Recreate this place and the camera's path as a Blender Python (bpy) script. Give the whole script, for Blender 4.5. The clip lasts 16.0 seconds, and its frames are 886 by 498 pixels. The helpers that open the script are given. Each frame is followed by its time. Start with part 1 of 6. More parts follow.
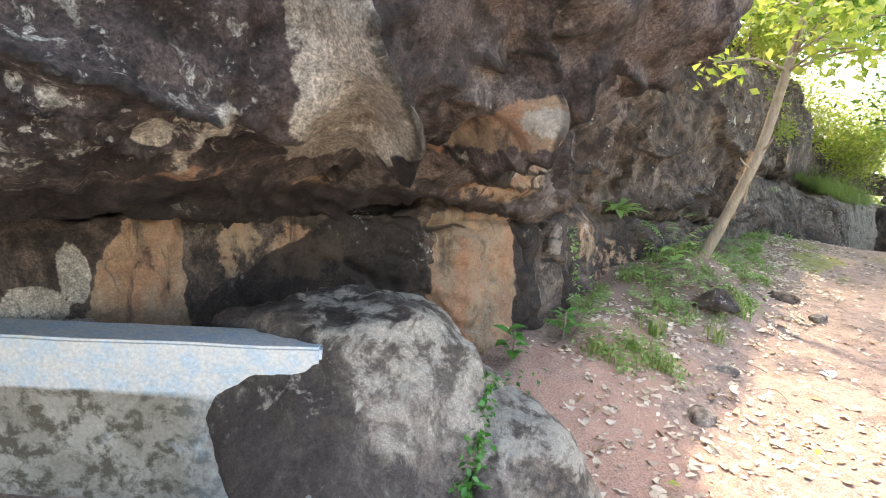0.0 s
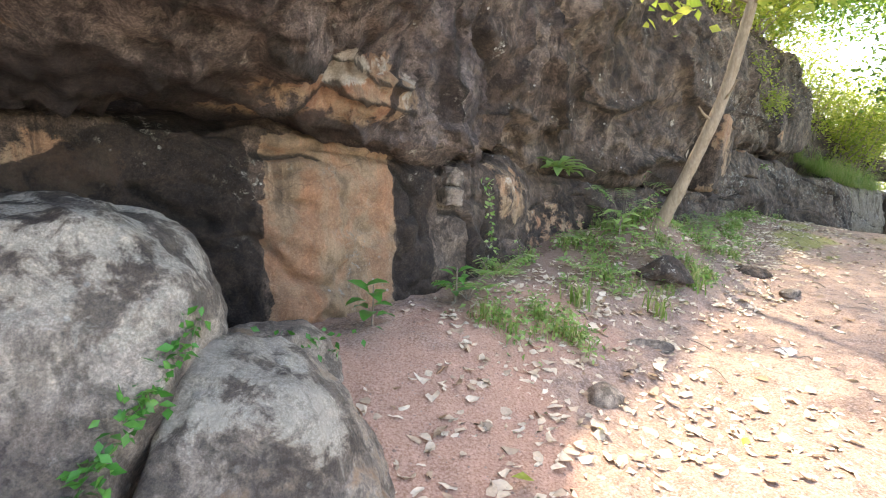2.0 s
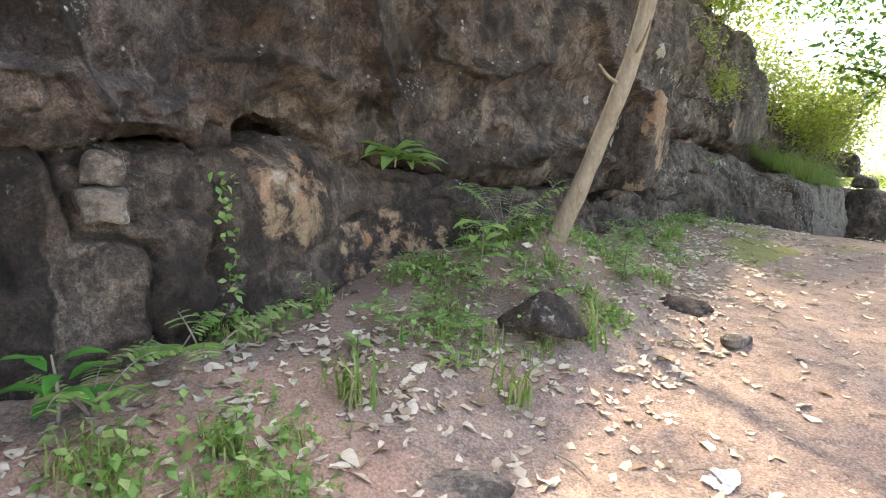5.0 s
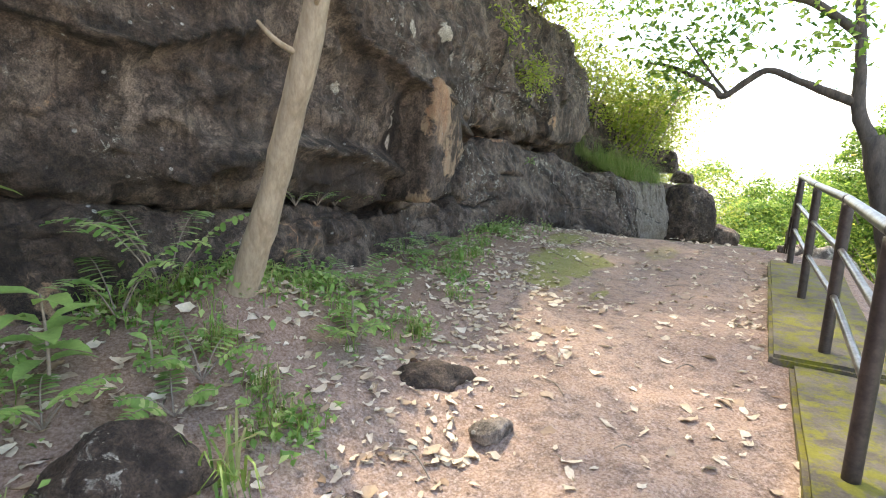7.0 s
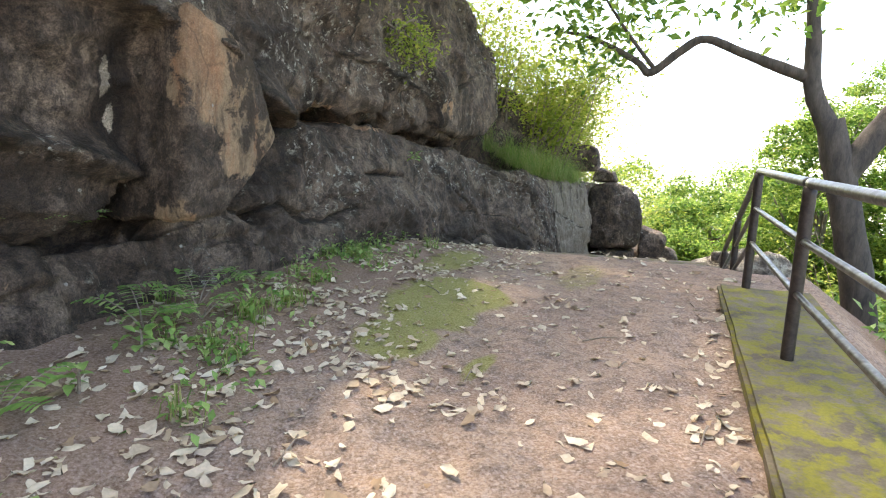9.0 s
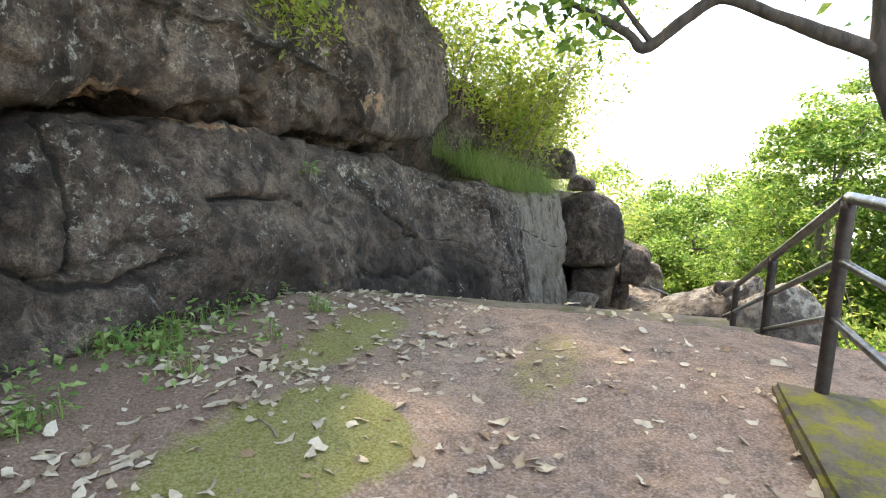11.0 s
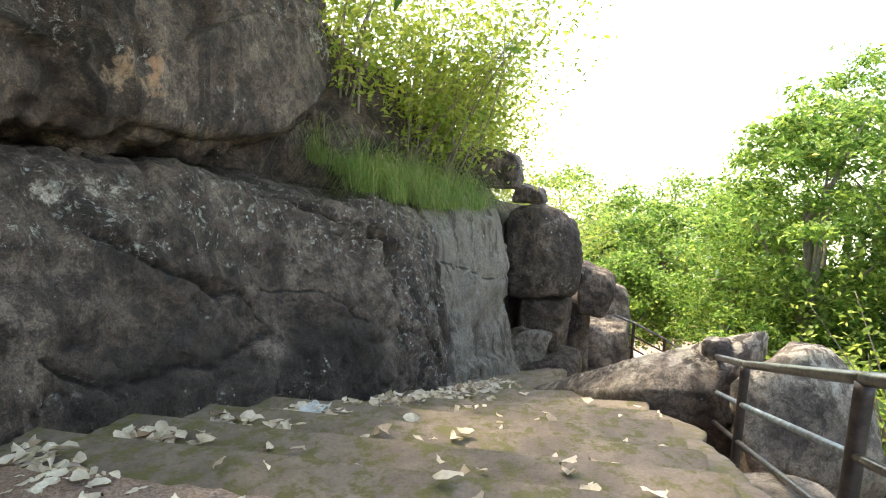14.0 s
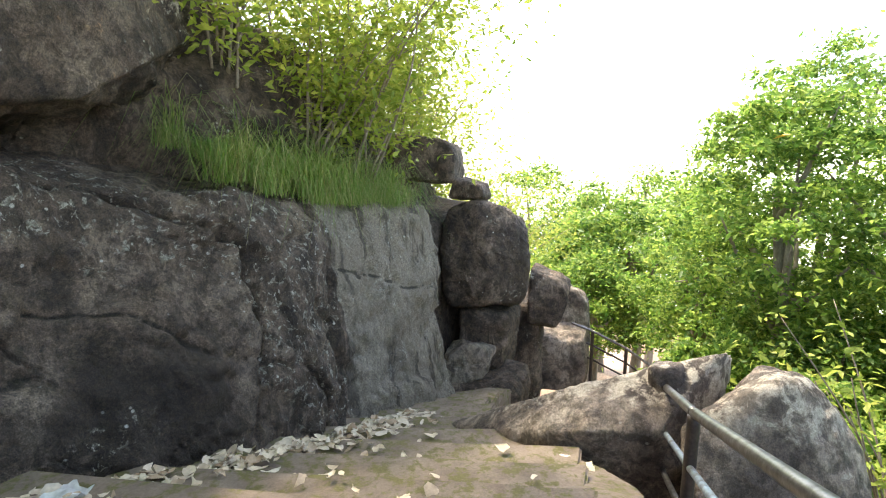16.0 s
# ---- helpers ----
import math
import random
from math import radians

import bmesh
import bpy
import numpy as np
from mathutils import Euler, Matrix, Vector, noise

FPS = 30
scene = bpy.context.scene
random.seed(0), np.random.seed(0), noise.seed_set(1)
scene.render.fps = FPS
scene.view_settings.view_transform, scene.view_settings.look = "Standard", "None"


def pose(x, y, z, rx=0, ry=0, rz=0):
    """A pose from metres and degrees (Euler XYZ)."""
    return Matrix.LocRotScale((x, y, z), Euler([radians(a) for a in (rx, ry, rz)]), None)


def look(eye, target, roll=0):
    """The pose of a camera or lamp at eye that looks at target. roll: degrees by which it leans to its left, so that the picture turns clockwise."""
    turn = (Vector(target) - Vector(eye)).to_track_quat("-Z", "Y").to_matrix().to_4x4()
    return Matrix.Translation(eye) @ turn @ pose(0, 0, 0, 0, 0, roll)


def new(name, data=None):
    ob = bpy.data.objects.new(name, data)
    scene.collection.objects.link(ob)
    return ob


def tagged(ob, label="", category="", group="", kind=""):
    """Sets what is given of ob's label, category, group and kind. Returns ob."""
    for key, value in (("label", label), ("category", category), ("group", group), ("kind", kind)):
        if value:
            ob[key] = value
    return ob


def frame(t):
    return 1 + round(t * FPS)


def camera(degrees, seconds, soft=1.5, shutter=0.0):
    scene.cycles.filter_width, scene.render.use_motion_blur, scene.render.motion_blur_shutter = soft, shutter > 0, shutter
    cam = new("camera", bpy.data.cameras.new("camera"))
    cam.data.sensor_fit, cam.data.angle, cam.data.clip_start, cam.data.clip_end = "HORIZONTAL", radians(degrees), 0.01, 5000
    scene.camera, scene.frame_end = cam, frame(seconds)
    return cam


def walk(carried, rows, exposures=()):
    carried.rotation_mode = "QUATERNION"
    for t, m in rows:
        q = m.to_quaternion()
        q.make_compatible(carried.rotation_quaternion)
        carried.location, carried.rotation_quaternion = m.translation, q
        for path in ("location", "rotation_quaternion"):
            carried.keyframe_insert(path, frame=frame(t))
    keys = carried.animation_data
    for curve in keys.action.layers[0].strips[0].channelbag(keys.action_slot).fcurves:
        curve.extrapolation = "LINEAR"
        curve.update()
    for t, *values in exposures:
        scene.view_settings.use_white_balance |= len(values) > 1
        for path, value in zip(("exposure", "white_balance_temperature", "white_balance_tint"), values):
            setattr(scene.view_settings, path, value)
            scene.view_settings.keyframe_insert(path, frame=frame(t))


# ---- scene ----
cam = camera(77.9, 16.0, soft=1.1)
METRES, EYE, TILT, LEAN, TURN = 15.0, 2.2, -11.3, -2.5, 0.0
ROWS = [
    (0.0, 0.0, 0.0, 0.0, 0.0, 0.0, -0.0),
    (0.5, 0.0248, 0.0125, -0.0093, 3.22, 0.17, -0.52),
    (1.0, 0.0461, 0.0212, -0.0115, 3.09, 0.26, -0.42),
    (1.5, 0.063, 0.0434, -0.0222, 1.68, 0.06, -0.33),
    (2.0, 0.0746, 0.0597, -0.0282, 1.35, 0.12, -0.31),
    (2.5, 0.0858, 0.0795, -0.0361, 2.18, 0.2, -0.63),
    (3.0, 0.091, 0.109, -0.0349, 3.67, 0.01, -1.03),
    (5.5, 0.1894, 0.2182, -0.0058, -4.82, 0.21, 1.39),
    (6.0, 0.2103, 0.2381, 0.0006, -8.7, 0.1, 2.19),
    (6.5, 0.235, 0.26, 0.0026, -12.27, -0.09, 3.05),
    (7.0, 0.2596, 0.2881, 0.005, -14.59, -0.32, 3.72),
    (7.5, 0.2807, 0.3192, 0.0054, -17.23, -0.53, 4.2),
    (8.0, 0.3065, 0.3493, 0.0102, -18.7, -0.58, 4.63),
    (8.5, 0.3298, 0.381, 0.0139, -19.96, -0.67, 4.92),
    (9.0, 0.3568, 0.4086, 0.0172, -21.48, -0.68, 5.36),
    (11.5, 0.4695, 0.5513, 0.0458, -24.37, -0.72, 6.07),
    (12.0, 0.4924, 0.5747, 0.0499, -25.16, -0.75, 6.26),
    (12.5, 0.5158, 0.5941, 0.055, -25.65, -0.74, 6.31),
    (13.0, 0.5394, 0.6155, 0.059, -26.04, -0.77, 6.43),
    (13.5, 0.5575, 0.6379, 0.0618, -26.32, -0.82, 6.33),
    (14.0, 0.5797, 0.6517, 0.0622, -27.05, -0.74, 6.56),
    (14.5, 0.6045, 0.6636, 0.0648, -27.07, -0.74, 6.77),
    (15.0, 0.6263, 0.6792, 0.0672, -27.25, -0.81, 6.7),
    (15.5, 0.6445, 0.6898, 0.0653, -28.24, -0.81, 6.8),
    (16.0, 0.6663, 0.6996, 0.0568, -29.18, -0.9, 7.07),
]
walk(cam, [(t, pose(0, 0, EYE, TILT, LEAN, TURN) @ pose(METRES * x, METRES * y, METRES * z, 90 + pitch, roll, yaw)) for t, x, y, z, yaw, pitch, roll in ROWS], exposures=[(0.0, 3.25, 7800, 10), (3.0, 3.2, 7900, 11), (6.5, 2.95, 7700, 9), (9.0, 2.95, 7800, 9), (12.0, 3.15, 7800, 8), (16.0, 3.15, 7800, 7)])

# The cliff runs straight: s metres along it, n metres out from it towards the path, z up.
ALONG, OUT, ORIGIN = (0.741, 0.671), (0.671, -0.741), (0.6, 4.8)
LOCAL = Matrix(((ALONG[0], OUT[0], 0, ORIGIN[0]), (ALONG[1], OUT[1], 0, ORIGIN[1]), (0, 0, 1, 0), (0, 0, 0, 1)))
# (s, n, z) is left-handed seen from above, so faces are wound to suit.


def W(s, n, z):
    return Vector((ORIGIN[0] + ALONG[0] * s + OUT[0] * n, ORIGIN[1] + ALONG[1] * s + OUT[1] * n, z))


def WA(p):
    p = np.asarray(p, float)
    return np.stack((ORIGIN[0] + ALONG[0] * p[..., 0] + OUT[0] * p[..., 1], ORIGIN[1] + ALONG[1] * p[..., 0] + OUT[1] * p[..., 1], p[..., 2]), -1)


# ---- light ----
SUN_DIR = Vector((0.30 * ALONG[0] - 0.52 * OUT[0], 0.30 * ALONG[1] - 0.52 * OUT[1], 1.0)).normalized()
world = bpy.data.worlds.new("world")
scene.world = world
world.use_nodes = True
wn = world.node_tree.nodes
sky = wn.new("ShaderNodeTexSky")
sky.sky_type = "NISHITA"
sky.sun_disc = False
sky.sun_elevation = math.asin(SUN_DIR.z)
sky.sun_rotation = math.atan2(SUN_DIR.x, SUN_DIR.y)
sky.air_density, sky.dust_density, sky.ozone_density = 0.6, 1.6, 0.2
wn["Background"].inputs["Strength"].default_value = 0.15
world.node_tree.links.new(sky.outputs[0], wn["Background"].inputs["Color"])
sun = new("sun", bpy.data.lights.new("sun", "SUN"))
sun.data.energy, sun.data.angle, sun.data.color = 1.1, radians(2.5), (1.0, 0.96, 0.89)
sun.matrix_world = look(SUN_DIR * 50, (0, 0, 0))


# ---- numeric noise ----
def vnoise(p, seed=0):
    p = np.asarray(p, float)
    i = np.floor(p).astype(np.int64)
    f = p - i
    u = f * f * (3 - 2 * f)

    def h(a, b, c):
        x = (a * 374761393 + b * 668265263 + c * 2147483647 + seed * 1274126177) & 0xFFFFFFFF
        x = ((x ^ (x >> 13)) * 1274126177) & 0xFFFFFFFF
        x = x ^ (x >> 16)
        return (x & 0xFFFF) / 32767.5 - 1

    r = 0
    for a in (0, 1):
        for b in (0, 1):
            for c in (0, 1):
                w = (u[..., 0] if a else 1 - u[..., 0]) * (u[..., 1] if b else 1 - u[..., 1]) * (u[..., 2] if c else 1 - u[..., 2])
                r = r + w * h(i[..., 0] + a, i[..., 1] + b, i[..., 2] + c)
    return r


def fbm(p, octaves=4, seed=0, gain=0.5):
    p = np.asarray(p, float)
    r, a = 0, 1.0
    for k in range(octaves):
        r = r + a * vnoise(p * 2.03 ** k + 17.3 * k, seed + k)
        a *= gain
    return r


def cells(p, seed=0):
    """Cellular noise: a value for each cell, and the distance from the cell's edge."""
    p = np.asarray(p, float)
    i = np.floor(p)
    f1, f2, val = np.full(p.shape[:-1], 9.0), np.full(p.shape[:-1], 9.0), np.zeros(p.shape[:-1])
    for a in (-1, 0, 1):
        for b in (-1, 0, 1):
            for c in (-1, 0, 1):
                q = i + np.array((a, b, c))
                j = np.stack([0.5 + 0.45 * vnoise(q * 1.0, seed + 11 * k) for k in range(3)], -1)
                d = np.linalg.norm(q + j - p, axis=-1)
                v = vnoise(q, seed + 77)
                near = d < f1
                f2 = np.where(near, f1, np.minimum(f2, d))
                val = np.where(near, v, val)
                f1 = np.where(near, d, f1)
    return val, f2 - f1


def sstep(a, b, x):
    t = np.clip((np.asarray(x, float) - a) / (b - a), 0, 1)
    return t * t * (3 - 2 * t)


# ---- materials ----
def material(name):
    m = bpy.data.materials.new(name)
    m.use_nodes = True
    return m, m.node_tree.nodes, m.node_tree.links, m.node_tree.nodes["Principled BSDF"]


def ramp(nodes, links, src, stops):
    r = nodes.new("ShaderNodeValToRGB")
    e = r.color_ramp.elements
    while len(e) < len(stops):
        e.new(0.5)
    for k, (pos, col) in enumerate(stops):
        e[k].position = pos
        e[k].color = (*col, 1) if len(col) == 3 else col
    links.new(src, r.inputs[0])
    return r.outputs[0]


def noise_tex(nodes, links, vec, scale, detail=6, rough=0.6, dist=0.0):
    n = nodes.new("ShaderNodeTexNoise")
    n.inputs["Scale"].default_value, n.inputs["Detail"].default_value = scale, detail
    n.inputs["Roughness"].default_value, n.inputs["Distortion"].default_value = rough, dist
    if vec:
        links.new(vec, n.inputs["Vector"])
    return n.outputs["Fac"]


def mapped(nodes, links, scale=(1, 1, 1)):
    g = nodes.new("ShaderNodeNewGeometry")
    m = nodes.new("ShaderNodeMapping")
    m.inputs["Scale"].default_value = scale
    links.new(g.outputs["Position"], m.inputs["Vector"])
    return m.outputs[0]


def mix(nodes, links, fac, a, b, blend="MIX"):
    x = nodes.new("ShaderNodeMix")
    x.data_type, x.blend_type = "RGBA", blend
    for value, sock in ((fac, x.inputs[0]), (a, x.inputs[6]), (b, x.inputs[7])):
        if isinstance(value, (int, float)):
            sock.default_value = value
        elif isinstance(value, tuple):
            sock.default_value = (*value, 1)
        else:
            links.new(value, sock)
    return x.outputs[2]


def math_node(nodes, links, op, a, b=0.0):
    x = nodes.new("ShaderNodeMath")
    x.operation = op
    x.use_clamp = op != "ADD"
    for value, sock in ((a, x.inputs[0]), (b, x.inputs[1])):
        if isinstance(value, (int, float)):
            sock.default_value = value
        else:
            links.new(value, sock)
    return x.outputs[0]


def signed(nodes, links, value, gain):
    x = nodes.new("ShaderNodeMath")
    x.operation = "MULTIPLY_ADD"
    links.new(value, x.inputs[0])
    x.inputs[1].default_value, x.inputs[2].default_value = gain, -0.5 * gain
    return x.outputs[0]


def bump(nodes, links, bsdf, layers):
    prev = None
    for height, strength, dist in layers:
        b = nodes.new("ShaderNodeBump")
        b.inputs["Strength"].default_value, b.inputs["Distance"].default_value = strength, dist
        links.new(height, b.inputs["Height"])
        if prev:
            links.new(prev, b.inputs["Normal"])
        prev = b.outputs[0]
    links.new(prev, bsdf.inputs["Normal"])


def attr(nodes, name):
    a = nodes.new("ShaderNodeAttribute")
    a.attribute_name = name
    return a.outputs["Fac"]


def rock_material(name, dark, mid, light, tan, rust, lichen=0.5, streak=0.6, fissure=0.4, grit=0.85):
    """Weathered gneiss: brown-grey skin, seepage streaks, crusts of pale lichen; the zones come from the mesh."""
    m, n, l, bsdf = material(name)
    pos = mapped(n, l)
    wide = noise_tex(n, l, pos, 0.55, 4, 0.55, 0.6)
    big = noise_tex(n, l, pos, 1.5, 8, 0.62, 0.4)
    midn = noise_tex(n, l, pos, 6.5, 9, 0.7, 0.3)
    grain = noise_tex(n, l, pos, 42, 5, 0.75)
    tall = noise_tex(n, l, mapped(n, l, (5.5, 5.5, 0.45)), 1.0, 7, 0.66, 0.4)
    thin = noise_tex(n, l, mapped(n, l, (17, 17, 1.1)), 1.0, 6, 0.66, 0.3)

    def mask(src, lo, hi):
        return ramp(n, l, src, [(lo, (0, 0, 0)), (hi, (1, 1, 1))])

    def both(a, b):
        return math_node(n, l, "MULTIPLY", a, b)

    def zone(key, lo, hi, gain=1.7):
        return mask(math_node(n, l, "ADD", attr(n, key), signed(n, l, midn, gain)), lo, hi)

    def scaled(col, k):
        return mix(n, l, 1.0, col, (k, k * 0.985, k * 0.965), "MULTIPLY")

    base = ramp(n, l, big, [(0.36, dark), (0.50, mid), (0.66, light)])
    base = mix(n, l, mask(midn, 0.44, 0.55), scaled(base, 0.50), scaled(base, 1.2))
    base = mix(n, l, both(both(mask(thin, 0.56, 0.66), mask(big, 0.46, 0.60)), 0.55), base, tuple(c * 1.35 for c in light))
    grey = mix(n, l, mask(big, 0.36, 0.64), (0.20, 0.168, 0.132), (0.275, 0.237, 0.19))
    base = mix(n, l, zone("grey", 0.40, 0.62, 0.8), base, grey)
    tone = noise_tex(n, l, mapped(n, l, (2.6, 2.6, 0.8)), 1.5, 7, 0.64, 0.6)
    tanc = ramp(n, l, tone, [(0.34, tuple(c * 0.62 for c in tan)), (0.47, tan), (0.54, tuple(0.5 * (a + b) for a, b in zip(tan, rust))), (0.66, rust)])
    tanc = mix(n, l, mask(midn, 0.42, 0.60), scaled(tanc, 0.82), scaled(tanc, 1.1))
    tanz = zone("tan", 0.42, 0.56)
    base = mix(n, l, tanz, base, tanc)
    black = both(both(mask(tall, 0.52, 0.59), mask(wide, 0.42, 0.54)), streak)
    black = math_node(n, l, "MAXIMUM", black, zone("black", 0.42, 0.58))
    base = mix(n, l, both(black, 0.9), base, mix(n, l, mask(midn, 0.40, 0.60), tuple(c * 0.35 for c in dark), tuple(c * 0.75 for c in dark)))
    pale = zone("pale", 0.42, 0.56)
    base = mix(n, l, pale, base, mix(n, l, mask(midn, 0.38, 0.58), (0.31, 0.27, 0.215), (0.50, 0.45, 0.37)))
    # lichen: crusts with crisp edges, and round single spots
    where = math_node(n, l, "ADD", noise_tex(n, l, pos, 1.9, 4, 0.6), both(attr(n, "lichen"), 0.30))
    crust = both(mask(noise_tex(n, l, pos, 15, 8, 0.74, 0.6), 0.555, 0.585), mask(where, 0.56, 0.66))
    base = mix(n, l, both(crust, min(1.0, lichen * 1.1)), base, mix(n, l, mask(grain, 0.4, 0.6), (0.25, 0.245, 0.20), (0.44, 0.43, 0.38)))
    v = n.new("ShaderNodeTexVoronoi")
    v.inputs["Scale"].default_value = 11
    l.new(pos, v.inputs["Vector"])
    spots = both(both(ramp(n, l, math_node(n, l, "ADD", v.outputs["Distance"], signed(n, l, midn, 0.35)), [(0.10, (1, 1, 1)), (0.15, (0, 0, 0))]), mask(v.outputs["Color"], 0.55, 0.57)), mask(where, 0.50, 0.58))
    base = mix(n, l, both(spots, min(1.0, lichen * 1.2)), base, (0.50, 0.50, 0.46))
    add = n.new("ShaderNodeMix")
    add.data_type, add.blend_type = "RGBA", "ADD"
    add.inputs[0].default_value = 0.45
    bend = n.new("ShaderNodeTexNoise")
    bend.inputs["Scale"].default_value, bend.inputs["Detail"].default_value = 2.2, 6
    l.new(pos, bend.inputs["Vector"])
    l.new(pos, add.inputs[6])
    l.new(bend.outputs["Color"], add.inputs[7])
    fis = n.new("ShaderNodeTexVoronoi")
    fis.feature = "DISTANCE_TO_EDGE"
    fis.inputs["Scale"].default_value = 1.25
    l.new(add.outputs[2], fis.inputs["Vector"])
    line = both(ramp(n, l, fis.outputs["Distance"], [(0.0, (1, 1, 1)), (0.011, (0, 0, 0))]), mask(noise_tex(n, l, pos, 0.9, 3, 0.5), 0.50, 0.58))
    base = mix(n, l, both(line, fissure), base, (0.02, 0.018, 0.016))
    # cracks: grime, blackened further in the colour to paint their shade
    base = mix(n, l, both(zone("crack_dark", 0.45, 0.75, 0.8), 0.8), base, (0.022, 0.019, 0.015))
    calm = base
    pit = ramp(n, l, noise_tex(n, l, pos, 27, 5, 0.72), [(0.34, (1, 1, 1)), (0.42, (0, 0, 0))])
    base = mix(n, l, both(pit, 0.6), base, scaled(base, 0.4))
    speck = noise_tex(n, l, pos, 110, 3, 0.8)
    base = mix(n, l, mask(speck, 0.38, 0.62), scaled(base, 0.52), scaled(base, 1.48))
    base = mix(n, l, mask(grain, 0.36, 0.62), scaled(base, 0.58), scaled(base, 1.38))
    base = mix(n, l, math_node(n, l, "MULTIPLY", math_node(n, l, "SUBTRACT", 1.0, both(tanz, 0.55)), grit), calm, base)
    l.new(base, bsdf.inputs["Base Color"])
    l.new(ramp(n, l, midn, [(0.3, (0.62, 0.62, 0.62)), (0.7, (0.9, 0.9, 0.9))]), bsdf.inputs["Roughness"])
    bsdf.inputs["Specular IOR Level"].default_value = 0.3
    bump(n, l, bsdf, [(midn, 0.9, 0.06), (noise_tex(n, l, pos, 16, 7, 0.74), 1.0, 0.034), (fis.outputs["Distance"], 0.25, 0.02), (grain, 0.8, 0.010)])
    return m


def soil_material():
    m, n, l, bsdf = material("soil")
    pos = mapped(n, l)
    big = noise_tex(n, l, pos, 0.9, 5, 0.6)
    midn = noise_tex(n, l, pos, 9, 6, 0.7)
    fine = noise_tex(n, l, pos, 70, 4, 0.7)
    base = mix(n, l, ramp(n, l, big, [(0.35, (0, 0, 0)), (0.65, (1, 1, 1))]), (0.345, 0.203, 0.127), (0.45, 0.288, 0.188))
    base = mix(n, l, ramp(n, l, midn, [(0.38, (1, 1, 1)), (0.55, (0, 0, 0))]), base, (0.20, 0.119, 0.076))
    v = n.new("ShaderNodeTexVoronoi")
    v.inputs["Scale"].default_value = 65
    l.new(pos, v.inputs["Vector"])
    stone = ramp(n, l, v.outputs["Color"], [(0.62, (0, 0, 0)), (0.8, (1, 1, 1))])
    base = mix(n, l, math_node(n, l, "MULTIPLY", stone, 0.6), base, (0.5, 0.36, 0.29))
    mz = math_node(n, l, "ADD", attr(n, "humus"), math_node(n, l, "SUBTRACT", midn, 0.5))
    base = mix(n, l, ramp(n, l, mz, [(0.3, (0, 0, 0)), (0.7, (1, 1, 1))]), base, (0.29, 0.162, 0.096))
    gz = math_node(n, l, "ADD", attr(n, "moss"), math_node(n, l, "SUBTRACT", midn, 0.5))
    base = mix(n, l, ramp(n, l, gz, [(0.38, (0, 0, 0)), (0.62, (0.9, 0.9, 0.9))]), base, (0.27, 0.25, 0.018))
    rz = math_node(n, l, "ADD", attr(n, "red"), math_node(n, l, "SUBTRACT", midn, 0.5))
    base = mix(n, l, ramp(n, l, rz, [(0.35, (0, 0, 0)), (0.7, (1, 1, 1))]), base, (0.50, 0.272, 0.17))
    base = mix(n, l, ramp(n, l, fine, [(0.3, (0, 0, 0)), (0.7, (1, 1, 1))]), mix(n, l, 0.5, base, (0, 0, 0)), mix(n, l, 0.14, base, (1, 1, 1)))
    l.new(base, bsdf.inputs["Base Color"])
    bsdf.inputs["Roughness"].default_value = 0.95
    bsdf.inputs["Specular IOR Level"].default_value = 0.15
    bump(n, l, bsdf, [(midn, 0.55, 0.03), (noise_tex(n, l, pos, 30, 6, 0.75), 0.6, 0.016), (fine, 0.6, 0.006)])
    return m


def leaf_material(name, a, b, c, trans=0.45, rough=0.45):
    """Living or dead leaves; each leaf takes its own tint."""
    m, n, l, bsdf = material(name)
    g = n.new("ShaderNodeNewGeometry")
    col = ramp(n, l, g.outputs["Random Per Island"], [(0.0, a), (0.5, b), (1.0, c)])
    pat = noise_tex(n, l, mapped(n, l), 45, 3, 0.6)
    col = mix(n, l, ramp(n, l, pat, [(0.3, (0, 0, 0)), (0.7, (1, 1, 1))]), mix(n, l, 0.25, col, (0, 0, 0)), col)
    l.new(col, bsdf.inputs["Base Color"])
    bsdf.inputs["Roughness"].default_value = rough
    bsdf.inputs["Specular IOR Level"].default_value = 0.35
    t = n.new("ShaderNodeBsdfTranslucent")
    l.new(mix(n, l, 0.35, col, (0.75, 0.8, 0.1), "MULTIPLY") if trans < 0 else col, t.inputs["Color"])
    x = n.new("ShaderNodeMixShader")
    x.inputs[0].default_value = abs(trans)
    l.new(bsdf.outputs[0], x.inputs[1])
    l.new(t.outputs[0], x.inputs[2])
    l.new(x.outputs[0], n["Material Output"].inputs["Surface"])
    return m


def plain_material(name, a, b, scale=8, rough=0.7, metal=0.0, depth=0.01, tall=(1, 1, 1), fine=60):
    m, n, l, bsdf = material(name)
    pos = mapped(n, l, tall)
    k = noise_tex(n, l, pos, scale, 6, 0.65, 0.3)
    g = noise_tex(n, l, pos, fine, 4, 0.6)
    col = mix(n, l, ramp(n, l, k, [(0.35, (0, 0, 0)), (0.65, (1, 1, 1))]), a, b)
    col = mix(n, l, ramp(n, l, g, [(0.35, (0, 0, 0)), (0.65, (1, 1, 1))]), mix(n, l, 0.25, col, (0, 0, 0)), col)
    l.new(col, bsdf.inputs["Base Color"])
    bsdf.inputs["Roughness"].default_value, bsdf.inputs["Metallic"].default_value = rough, metal
    bump(n, l, bsdf, [(k, 0.4, depth), (g, 0.4, depth * 0.25)])
    return m


